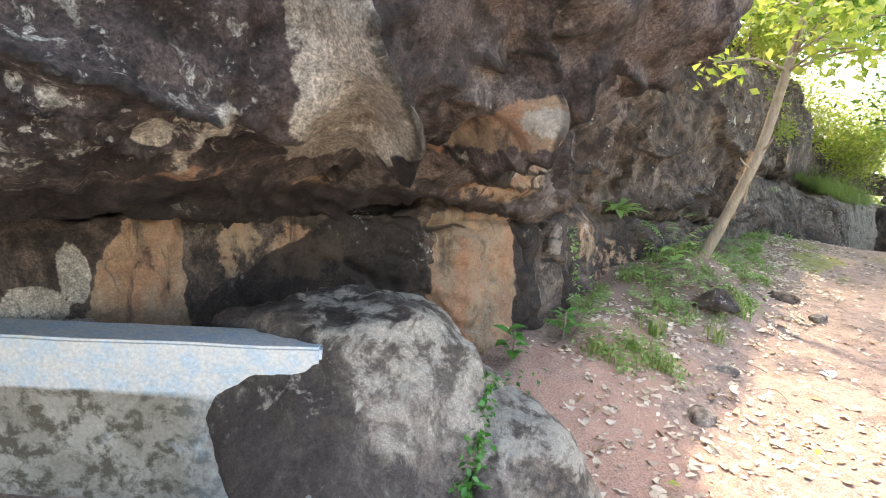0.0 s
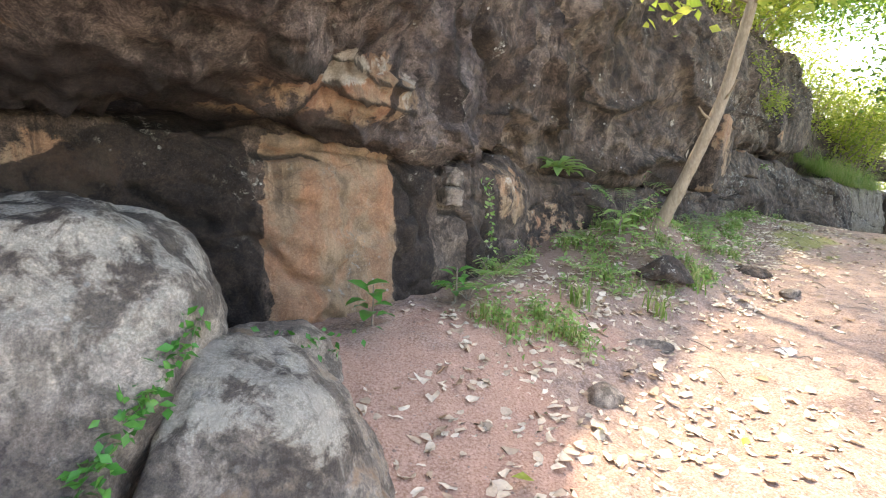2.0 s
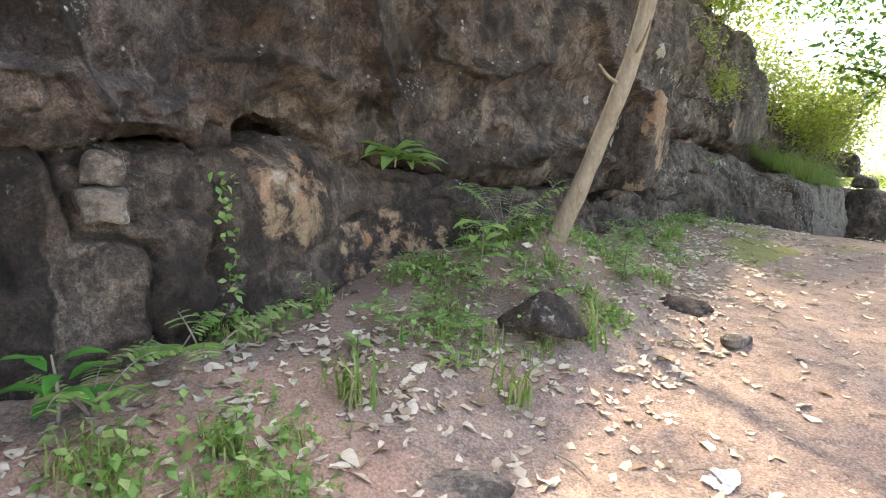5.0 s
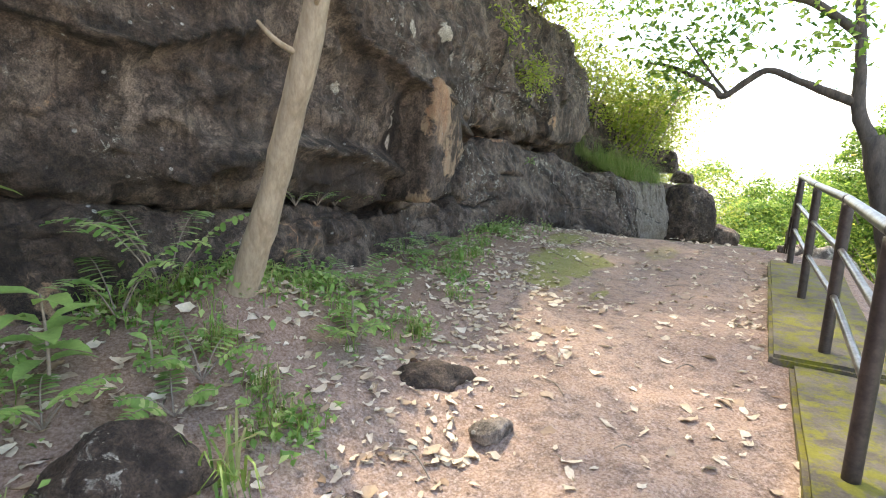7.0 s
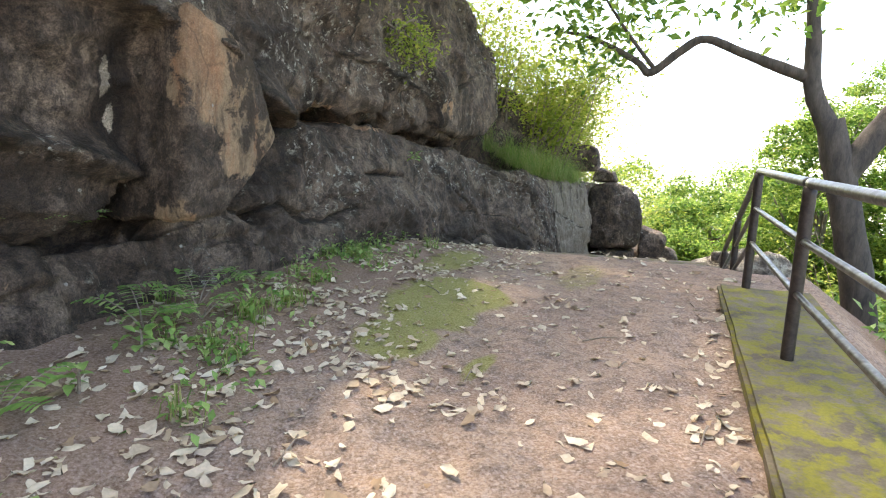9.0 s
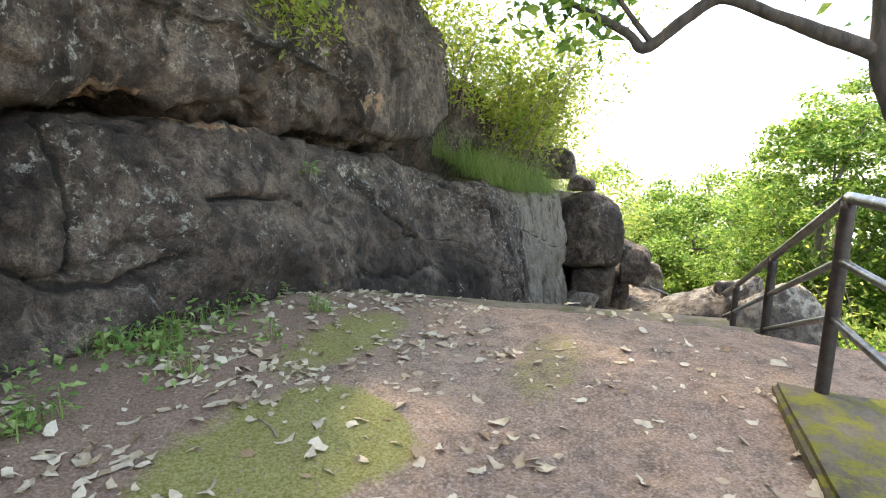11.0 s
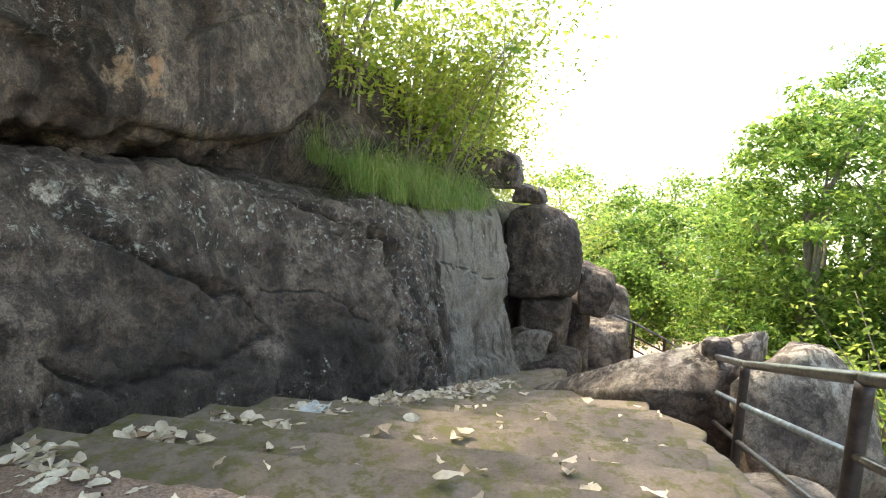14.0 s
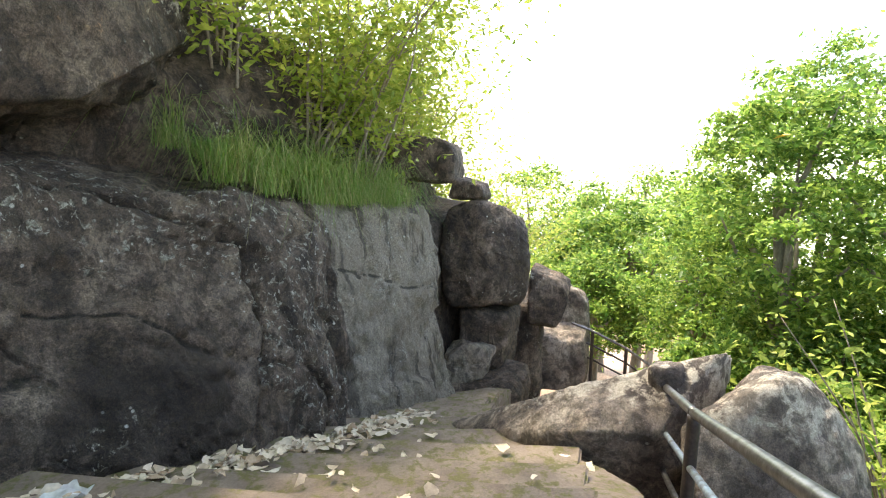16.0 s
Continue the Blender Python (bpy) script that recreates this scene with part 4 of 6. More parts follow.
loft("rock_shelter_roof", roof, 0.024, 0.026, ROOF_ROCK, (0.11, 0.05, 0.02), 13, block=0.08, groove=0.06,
     tan=[(-1.93, 2.27, 0.17, 0.12, 1.4), (-0.35, 1.92, 0.55, 0.22, 0.8), (-0.9, 1.82, 0.5, 0.12, 0.5), (-2.3, 1.98, 0.3, 0.1, 0.5), (-3.1, 2.05, 0.3, 0.06, 0.4)],
     # black: stains, plus the ceiling's shade painted in at (-2.9, 1.78)
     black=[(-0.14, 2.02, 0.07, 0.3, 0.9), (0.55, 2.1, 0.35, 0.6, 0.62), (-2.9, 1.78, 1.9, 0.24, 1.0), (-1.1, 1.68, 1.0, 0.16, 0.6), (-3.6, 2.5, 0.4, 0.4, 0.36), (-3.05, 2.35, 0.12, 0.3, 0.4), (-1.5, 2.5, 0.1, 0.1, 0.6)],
     pale=[(-1.95, 2.28, 0.09, 0.06, 1.4), (-0.62, 2.03, 0.2, 0.09, 0.8), (-0.02, 1.95, 0.06, 0.25, 0.6), (-3.24, 2.18, 0.05, 0.035, 1.0), (-3.1, 2.16, 0.05, 0.12, 0.6), (-0.35, 2.08, 0.1, 0.05, 0.6)],
     pale_poly=[([(-3.04, 3.0), (-2.95, 3.0), (-2.85, 2.52), (-2.93, 2.4)], 1.1), ([(-2.93, 2.56), (-2.85, 2.55), (-2.54, 2.25), (-2.52, 2.16), (-2.62, 2.12), (-2.88, 2.2)], 1.1)],
     lichen=[(-3.4, 2.3, 0.6, 0.3, 0.7)],
     cracks=[([(-2.9, 2.8), (-2.84, 2.55), (-2.73, 2.42), (-2.55, 2.28), (-2.48, 2.19)], 0.13, 0.035, 0.0), ([(-2.1, 2.75), (-2.0, 2.5), (-1.95, 2.35), (-1.98, 2.18)], 0.10, 0.05, 0.0), ([(-1.62, 2.5), (-1.66, 2.3), (-1.7, 2.15)], 0.08, 0.04, 0.0), ([(-1.2, 2.1), (-0.6, 1.98), (0.0, 1.95)], 0.025, 0.03, 0.015), ([(-1.0, 1.86), (-0.4, 1.84), (0.1, 1.8)], 0.02, 0.03, 0.015),
             ([(-3.7, 2.4), (-3.4, 2.32), (-3.15, 2.22)], 0.04, 0.025, 0.03), ([(-2.3, 2.45), (-2.15, 2.4), (-2.0, 2.48)], 0.03, 0.02, 0.03), ([(0.35, 2.6), (0.5, 2.1), (0.75, 1.7)], 0.09, 0.05, 0.0), ([(-1.4, 2.5), (-1.2, 2.46), (-1.05, 2.55)], 0.03, 0.025, 0.02)],
     bulges=[(-2.3, 2.45, 0.30, 0.30, 0.08), (-1.95, 2.75, 0.42, 0.42, 0.10), (-1.3, 2.6, 0.4, 0.35, 0.06), (-3.2, 2.5, 0.35, 0.35, 0.06), (-0.5, 1.95, 0.4, 0.2, 0.08), (-1.94, 2.27, 0.12, 0.10, -0.06)],
     cuts=[(-3.1, 2.3, 1.5, 0.25, 0.05), (-3.6, 2.5, 0.1, 0.5, 0.05), (0.6, 2.3, 1.4, 0.7, 0.06)],
     label="massive overhanging boulder forming the shelter roof", category="cliff")

back = [
    (14.0, [(-2.6, 1.4), (-2.5, 2.2), (-2.6, 3.0), (-3.0, 3.6), (-5.5, 4.4)]),
    (16.0, [(-1.6, 1.0), (-1.65, 1.8), (-1.85, 2.7), (-2.4, 3.4), (-5.5, 4.2)]),
    (18.2, [(-1.2, 0.4), (-1.25, 1.2), (-1.5, 1.95), (-2.1, 2.7), (-5.5, 3.4)]),
    (20.5, [(-0.9, -2.5), (-1.0, -0.5), (-1.3, 1.0), (-2.1, 1.8), (-5.5, 2.4)]),
    (23.0, [(-0.4, -4.5), (-0.8, -3.0), (-1.4, -1.0), (-2.6, 0.2), (-5.5, 0.8)]),
    (26.0, [(-0.6, -6.0), (-1.2, -4.5), (-2.0, -3.0), (-3.4, -1.5), (-6.0, -0.6)]),
]
loft("cliff_rear", back, 0.08, 0.08, ROCK, (0.16, 0.06, 0.02), 23, pale=[(17.0, 1.8, 0.8, 0.5, 0.3)], label="grey rock behind the ledge, half hidden by bushes", category="cliff")

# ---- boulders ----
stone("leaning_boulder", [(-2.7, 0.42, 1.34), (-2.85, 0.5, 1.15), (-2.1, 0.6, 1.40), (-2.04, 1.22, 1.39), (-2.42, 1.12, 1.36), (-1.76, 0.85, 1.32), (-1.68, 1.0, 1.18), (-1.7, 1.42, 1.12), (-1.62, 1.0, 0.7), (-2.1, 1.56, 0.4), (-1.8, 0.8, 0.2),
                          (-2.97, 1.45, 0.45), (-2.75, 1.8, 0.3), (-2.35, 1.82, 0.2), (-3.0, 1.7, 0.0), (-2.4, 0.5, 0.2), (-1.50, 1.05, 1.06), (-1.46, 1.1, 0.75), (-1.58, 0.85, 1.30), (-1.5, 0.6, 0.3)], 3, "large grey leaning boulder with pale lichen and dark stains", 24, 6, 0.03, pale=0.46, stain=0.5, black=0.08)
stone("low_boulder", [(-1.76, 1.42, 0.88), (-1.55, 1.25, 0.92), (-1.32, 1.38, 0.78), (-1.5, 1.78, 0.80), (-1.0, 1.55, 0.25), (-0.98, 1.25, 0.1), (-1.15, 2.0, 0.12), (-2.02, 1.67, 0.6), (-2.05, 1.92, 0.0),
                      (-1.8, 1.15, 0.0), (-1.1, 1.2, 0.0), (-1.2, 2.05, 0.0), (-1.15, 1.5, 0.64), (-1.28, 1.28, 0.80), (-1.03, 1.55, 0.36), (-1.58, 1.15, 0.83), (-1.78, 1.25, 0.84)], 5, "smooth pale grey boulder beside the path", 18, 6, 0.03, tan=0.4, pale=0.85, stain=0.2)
boulder("flat_rock", (-1.15, 0.72, 0.42), (0.34, 0.28, 0.24), (0, 5, 12), 8, "flat brownish rock under the shelter", 3.0, 5, 0.08, tan=0.45)
stone("path_stone", [(2.70, 0.62, 0.40), (2.98, 1.03, 0.36), (3.26, 0.98, 0.34), (3.22, 0.52, 0.36), (2.82, 0.48, 0.40), (2.92, 0.72, 0.63), (3.08, 0.80, 0.61), (2.78, 0.84, 0.50), (3.2, 0.85, 0.46)], 11, "dark angular stone half sunk in the earth", 16, 5, 0.05, ROCK, stain=0.3)
boulder("small_stone", (4.6, 1.02, 0.265), (0.26, 0.16, 0.10), (0, 8, 30), 12, "dark small stone beside the path", 2.5, 4, 0.14, mat=ROCK)
boulder("small_stone", (4.42, 1.48, 0.18), (0.13, 0.09, 0.06), (0, 4, 5), 14, "brown small stone beside the path", 2.4, 4, 0.14)
boulder("buried_stone", (0.62, 1.62, 0.12), (0.14, 0.11, 0.07), (0, 4, 5), 15, "rounded reddish stone sunk in the path", 2.4, 4, 0.1, tan=0.6)
boulder("buried_stone", (1.65, 1.35, 0.14), (0.22, 0.12, 0.06), (0, 4, 25), 16, "flat grey stone sunk in the path", 2.4, 4, 0.1)

stone("tower_block", [(19.3, -0.6, 0.62), (19.2, -0.05, 0.80), (19.4, 0.35, 0.72), (19.5, 0.72, 0.30), (19.4, 0.86, -0.35), (19.3, 0.70, -1.0), (19.1, -0.45, -1.05), (19.0, -0.62, 0.1), (18.95, 0.2, 0.2),
                      (18.95, 0.3, -0.9), (20.6, -0.5, 0.6), (20.6, 0.6, 0.4), (20.5, 0.7, -0.9), (20.5, -0.6, -1.0)], 21, "huge dark rounded rock block standing upright", 13, 6, 0.06, ROCK, black=0.2, stain=0.3)
stone("tower_base_rock", [(19.2, -0.3, -1.0), (19.15, 0.55, -1.0), (19.2, 0.62, -1.5), (19.1, 0.45, -2.2), (19.1, -0.35, -2.2), (20.4, -0.4, -1.0), (20.4, 0.6, -1.1), (20.3, 0.5, -2.4), (20.3, -0.4, -2.4)], 22, "dark weathered rock under a larger block", 12, 5, 0.08, ROCK)
stone("tumbled_rock", [(18.7, -0.42, -1.75), (18.75, 0.05, -1.45), (18.8, 0.42, -1.6), (18.7, 0.3, -2.0), (18.6, -0.3, -2.15), (19.3, -0.4, -1.6), (19.4, 0.4, -1.6), (19.3, 0.2, -2.2), (19.3, -0.4, -2.2)], 23, "angular grey rock lodged at the cliff foot", 14, 5, 0.05)
stone("tumbled_rock", [(18.5, -0.3, -2.1), (18.6, 0.75, -2.0), (18.5, 0.95, -2.3), (18.4, -0.3, -2.7), (18.4, 0.9, -2.7), (19.6, 0.9, -1.95), (19.6, -0.3, -1.9), (19.6, 0.9, -2.7), (19.6, -0.3, -2.7)], 24, "rough broken rock at the cliff foot", 10, 5, 0.1, ROCK)
stone("side_rock", [(20.2, 0.7, -0.5), (20.3, 1.15, -0.62), (20.3, 1.42, -1.0), (20.2, 1.2, -1.55), (20.1, 0.7, -1.5), (21.2, 0.7, -0.5), (21.2, 1.4, -0.8), (21.2, 1.2, -1.6), (21.2, 0.6, -1.6)], 25, "dark rock leaning behind the block", 13, 5, 0.06, ROCK)
stone("square_boulder", [(21.6, 0.5, -2.15), (21.7, 1.62, -2.2), (21.6, 1.72, -2.9), (21.5, 0.5, -3.3), (21.6, 1.6, -3.3), (22.9, 0.5, -1.95), (22.9, 1.7, -2.0), (22.8, 0.5, -3.4), (22.8, 1.7, -3.4)], 26, "square grey boulder beside the lower railing", 22, 5, 0.04, pale=0.25)
stone("round_boulder", [(22.4, 0.9, -1.4), (22.5, 1.4, -1.35), (22.5, 1.65, -1.7), (22.4, 0.8, -2.2), (22.5, 1.7, -2.2), (23.4, 0.9, -1.3), (23.4, 1.6, -1.6), (23.4, 0.9, -2.2), (23.4, 1.7, -2.2)], 27, "rounded brown-grey boulder resting on another", 10, 5, 0.05, tan=0.25)
stone("cap_rock", [(18.9, -1.35, 1.1), (18.9, -0.35, 1.0), (19.0, -0.3, 1.45), (18.9, -1.3, 1.8), (19.1, -0.5, 1.7), (20.0, -1.3, 1.0), (20.0, -0.4, 1.0), (20.0, -0.5, 1.6), (20.0, -1.4, 1.8)], 28, "dark block resting on top of the cliff", 14, 5, 0.06, ROCK)
stone("wedge_rock", [(19.2, -0.5, 0.75), (19.2, 0.1, 0.8), (19.2, 0.05, 1.0), (19.2, -0.45, 1.1), (19.9, -0.5, 0.7), (19.9, 0.1, 0.7), (19.9, 0.0, 1.0), (19.9, -0.4, 1.1)], 29, "small dark wedged rock", 12, 4, 0.08, ROCK)
stone("crevice_rock", [(18.45, -1.4, 0.4), (18.5, -0.75, 0.3), (18.5, -0.7, -2.4), (18.45, -1.4, -2.5), (20.6, -1.5, 0.9), (20.6, -0.3, 0.7), (20.6, -0.3, -2.6), (20.6, -1.5, -2.6)], 37, "dark rock deep in the crevice", 16, 5, 0.05, ROCK, black=0.4)
stone("backing_rock", [(20.3, -0.4, -1.0), (20.3, 0.9, -1.2), (20.3, 1.0, -3.2), (20.3, -0.4, -3.2), (22.0, -0.4, -0.9), (22.0, 0.8, -1.2), (22.0, 0.8, -3.4), (22.0, -0.4, -3.4)], 38, "dark rock behind the standing block", 14, 5, 0.06, ROCK)
stone("slab_rock", [(15.75, 0.45, -1.32), (15.5, 1.83, -0.56), (15.6, 3.02, -0.12), (15.95, 3.2, -0.25), (14.98, 1.84, -0.72), (14.98, 2.5, -0.66), (15.3, 1.2, -1.1), (15.2, 1.6, -1.5), (15.3, 2.9, -1.5), (16.6, 0.9, -1.9), (16.9, 2.2, -1.2),
                    (16.8, 3.2, -0.8), (16.2, 1.0, -2.4), (16.4, 3.0, -2.4)], 31, "long pale sunlit rock slab beside the stairs", 60, 6, 0.02, pale=0.5, stain=0.25)
stone("edge_boulder", [(14.75, 2.62, -0.42), (14.9, 3.2, -0.06), (15.3, 3.6, -0.16), (15.3, 4.0, -0.75), (14.8, 4.0, -1.2), (14.5, 2.85, -1.05), (15.9, 3.4, -0.3), (16.1, 4.1, -0.9), (15.6, 4.3, -2.2), (14.9, 2.9, -2.2), (16.2, 3.2, -2.2)],
      32, "large pale boulder with lichen below the railing", 26, 6, 0.04, pale=0.5, stain=0.35)
stone("tan_slab", [(6.62, -0.32, 2.26), (7.2, -0.44, 2.1), (7.55, -0.56, 1.55), (7.15, -0.48, 1.40), (6.92, -0.48, 1.34), (6.60, -0.44, 1.04), (6.92, -0.50, 1.02), (6.60, -1.5, 2.25), (7.7, -1.6, 1.8), (6.55, -1.5, 1.0), (7.2, -1.5, 1.0)],
      36, "tan rock slab leaning in the cliff with dark streaks", 34, 5, 0.02, ROCK, tan=0.8, pale=0.1, stain=0.5)
stone("cleft_rock", [(10.8, -3.6, 0.9), (15.4, -3.6, 0.9), (15.4, -2.5, 0.9), (10.8, -2.3, 0.9), (10.8, -3.6, 2.5), (15.4, -3.6, 2.5), (15.4, -2.5, 2.5), (10.8, -2.3, 2.5)], 42, "dark rock deep in the cleft under the overhang", 30, 5, 0.02, ROCK, black=0.4)
stone("overhang_block", [(12.0, -1.5, 1.80), (12.95, -1.52, 1.67), (13.65, -1.36, 1.75), (13.55, -1.42, 2.80), (12.62, -1.40, 2.38), (14.2, -1.34, 2.08), (14.9, -1.62, 2.35), (15.0, -1.8, 2.9), (14.25, -1.45, 2.75), (12.2, -2.8, 1.85), (13.5, -2.8, 2.9), (15.0, -2.8, 2.8), (14.6, -2.8, 1.9), (13.0, -2.8, 1.6)],
      39, "angular overhanging rock block with brown streaked faces", 46, 6, 0.02, ROCK, tan=0.2, pale=0.2, stain=0.3)
boulder("under_rock", (14.3, 3.4, -2.3), (1.2, 0.8, 0.7), (0, 4, 10), 34, "dark shaded rock below the railing", 3.0, 5, 0.1, mat=ROCK)
boulder("stair_side_rock", (12.2, 2.7, -0.45), (0.9, 0.35, 0.35), (0, 14, -6), 35, "flat rock at the edge of the stairs", 3.2, 5, 0.08)


stone("wedge_stone", [(0.66, 0.0, 1.30), (0.82, 0.0, 1.30), (0.84, 0.02, 1.40), (0.74, 0.03, 1.46), (0.66, 0.02, 1.40), (0.66, -0.2, 1.30), (0.82, -0.2, 1.30), (0.74, -0.2, 1.45)], 51, "small pinkish stone wedged in the rock crack", 10, 4, 0.05, tan=0.8, category="stone")
stone("wedge_stone", [(0.64, 0.02, 1.12), (0.84, 0.02, 1.12), (0.85, 0.03, 1.27), (0.65, 0.03, 1.28), (0.64, -0.2, 1.12), (0.84, -0.2, 1.12), (0.84, -0.2, 1.28), (0.64, -0.2, 1.28)], 52, "small tan block wedged in the rock crack", 12, 4, 0.05, tan=0.6, category="stone")

# ---- stairs ----
def box_mesh(name, pts8, mat, chamfer=0.015, cut=3, seed=0, rough=0.006):
    """A worn block from eight corners: bottom four, then top four."""
    bm = bmesh.new()
    vs = [bm.verts.new(p) for p in pts8]
    for f in ((0, 1, 2, 3), (4, 5, 6, 7), (0, 1, 5, 4), (1, 2, 6, 5), (2, 3, 7, 6), (3, 0, 4, 7)):
        bm.faces.new([vs[i] for i in f])
    bmesh.ops.recalc_face_normals(bm, faces=bm.faces)
    if cut:
        long = [e for e in bm.edges if e.calc_length() > 0.5]
        bmesh.ops.subdivide_edges(bm, edges=long, cuts=cut * 5, use_grid_fill=True)
    bmesh.ops.bevel(bm, geom=[e for e in bm.edges if e.calc_face_angle(0) > 0.8], offset=chamfer, segments=2, affect="EDGES")
    for v in bm.verts:
        v.co += Vector(noise.noise_vector(v.co * 4 + Vector((seed, 0, 0)))) * rough
    me = bpy.data.meshes.new(name)
    bm.to_mesh(me)
    bm.free()
    me.materials.append(mat)
    return me


stairs = thing("stairway", W(11, 0.5, 0.2), "worn concrete steps going down beside the cliff", "stairs", "", "structure")
for k in range(16):
    a, b = 10.9 + 0.55 * k, 10.9 + 0.55 * k + 0.7
    top = 0.22 - 0.175 * k
    lo, hi = -1.5 if k < 4 else -0.9 + 0.05 * k, float(np.interp(a, [11, 13.3, 14.4, 15.4, 15.8, 16.4], [2.35, 2.1, 1.95, 1.3, 0.95, 0.75]))
    skew = 0.10
    c = [W(a - 0.6, lo, top - 0.6), W(b - 0.6, lo, top - 0.6), W(b + skew, hi, top - 0.6), W(a + skew, hi, top - 0.6)]
    c += [Vector((p.x, p.y, top - 0.012 * q)) for p, q in zip(c, (0, 1, 1, 0))]
    part("step", box_mesh("step", c, STEP, 0.02, 2, k, 0.012), stairs)

rs, rn = np.linspace(11.0, 15.9, 140), np.linspace(0, 1, 60)
S2, K2 = np.meshgrid(rs, rn, indexing="ij")
edge = np.interp(S2, [11, 13.3, 14.4, 15.4, 15.9], [2.5, 2.4, 2.3, 1.75, 1.2]) + 0.08 * fbm(np.stack((S2 * 2, 0 * S2, 0 * S2), -1), 3, 4)
N2 = 0.7 + (edge - 0.7) * np.clip(K2 / 0.85, 0, 1)
Z2 = 0.20 - 0.318 * (S2 - 11.45) - 0.24 * (1 - sstep(0.0, 0.75, K2)) - 0.6 * np.clip((K2 - 0.85) / 0.15, 0, 1) ** 1.5 + 0.02 * fbm(np.stack((S2 * 2, N2 * 2, 0 * S2), -1), 4, 8)
Z2 = np.minimum(Z2, 0.215 - 0.1 * (K2 > 0.9))
part("worn_ramp", mesh_data("worn_ramp", WA(np.stack((S2, N2, Z2), -1)).reshape(-1, 3), grid_faces(140, 60), STEP), stairs, "smooth worn concrete slope over the steps")

# ---- kerb and railing ----
kerb = thing("kerb", W(8, 2.9, 0.35), "raised concrete kerb covered in yellow-green moss", "kerb", "", "structure")
c = [W(6.2, 2.62, 0), W(10.05, 2.45, 0), W(10.05, 3.2, 0), W(6.2, 3.3, 0)]
part("slab", box_mesh("slab", [Vector((p.x, p.y, -0.5)) for p in c] + [Vector((p.x, p.y, 0.305)) for p in c], KERB, 0.025, 2, 3, 0.012), kerb)
c = [W(1.5, 2.98, 0), W(6.19, 2.74, 0), W(6.19, 3.3, 0), W(1.5, 3.4, 0)]
part("slab", box_mesh("slab", [Vector((p.x, p.y, -0.5)) for p in c] + [Vector((p.x, p.y, 0.265)) for p in c], KERB, 0.025, 2, 5, 0.012), kerb)


def pipe(name, points, r, mat, parent, label=""):
    v, f = [], []
    pieces = [tube([a, (Vector(a) + Vector(b)) / 2, b], (r, r, r), 14) for a, b in zip(points[:-1], points[1:])]
    v, f = join(pieces)
    return part(name, mesh_data(name, v, f, mat), parent, label)


RAIL_TOP = [(4.8, 2.98, 1.32), (6.46, 2.93, 1.335), (8.08, 2.80, 1.345), (10.0, 2.68, 1.36), (11.86, 2.65, 0.74), (13.95, 2.61, 0.03), (15.35, 2.59, -0.40)]
railing = thing("railing", W(8.08, 2.8, 0.36), "brown steel pipe railing with worn silver top rail", "railing")
for s, n, z in RAIL_TOP[:6]:
    foot = 0.24 if s < 10.5 else float(stair_z(s)) - 0.2
    post = part("post", mesh_data("post", *tube([W(s, n, foot), W(s, n, (foot + z) / 2), W(s, n, z - 0.02)], (0.036, 0.036, 0.036), 16), PAINTED_STEEL), railing)
for k, (a, b) in enumerate(zip(RAIL_TOP[:-1], RAIL_TOP[1:])):
    for drop, r, name in ((0, 0.03, "top_rail"), (0.33, 0.021, "middle_rail"), (0.64, 0.021, "lower_rail")):
        if k == 5 and drop:
            b2 = (b[0] - 0.1, b[1], b[2])
        else:
            b2 = b
        mat = BLUE_STEEL if (k >= 4 and drop == 0.33) else WORN_STEEL
        pipe(name, [W(a[0], a[1], a[2] - drop), W(b2[0], b2[1], b2[2] - drop)], r, mat, railing, "pale blue flaking rail" if mat is BLUE_STEEL else "")
anchor = boulder("anchor_block", (15.42, 2.60, -0.38), (0.14, 0.13, 0.15), (6, 6, 14), 41, "pale concrete block holding the railing end", 9.0, 4, 0.05, pale=0.3, facets=3, category="concrete block")

far_rail = thing("railing", W(22, 2, -2.8), "dark steel pipe railing beside the square boulder", "railing")
FAR = [(22.0, 1.35, -1.92), (22.0, 1.78, -2.05), (22.0, 2.45, -2.34), (22.0, 2.95, -2.66), (22.0, 3.3, -3.0)]
for s, n, z in FAR[1:4]:
    part("post", mesh_data("post", *tube([W(s, n, z - 3.2), W(s, n, z - 0.5), W(s, n, z)], (0.035, 0.035, 0.035), 12), PAINTED_STEEL), far_rail)
for drop in (0, 0.3, 0.6):
    for a, b in zip(FAR[:-1], FAR[1:]):
        pipe("rail", [W(a[0], a[1], a[2] - drop), W(b[0], b[1], b[2] - drop)], 0.026 if drop == 0 else 0.02, WORN_STEEL if drop == 0 else PAINTED_STEEL, far_rail)

# ---- limewashed wall of the cistern ----
wall = thing("cistern_wall", Vector((-1.5, 2.4, 0)), "weathered concrete wall with flaking pale blue limewash", "wall", "", "structure")


def wall_box(name, x0, x1, y0, y1, z0, z1, pale, rough, slope=0.0):
    c = [Vector((x0, y0, 0)), Vector((x1, y0, 0)), Vector((x1, y1, 0)), Vector((x0, y1, 0))]
    me = box_mesh(name, [Vector((p.x + (slope if p.x == x1 else 0), p.y, z0)) for p in c] + [Vector((p.x, p.y, z1)) for p in c], WALLC, 0.012, 8, 3, rough)
    a = me.attributes.new("pale", "FLOAT", "POINT")
    a.data.foreach_set("value", np.array([pale(v.co) for v in me.vertices], np.float32))
    return part(name, me, wall)


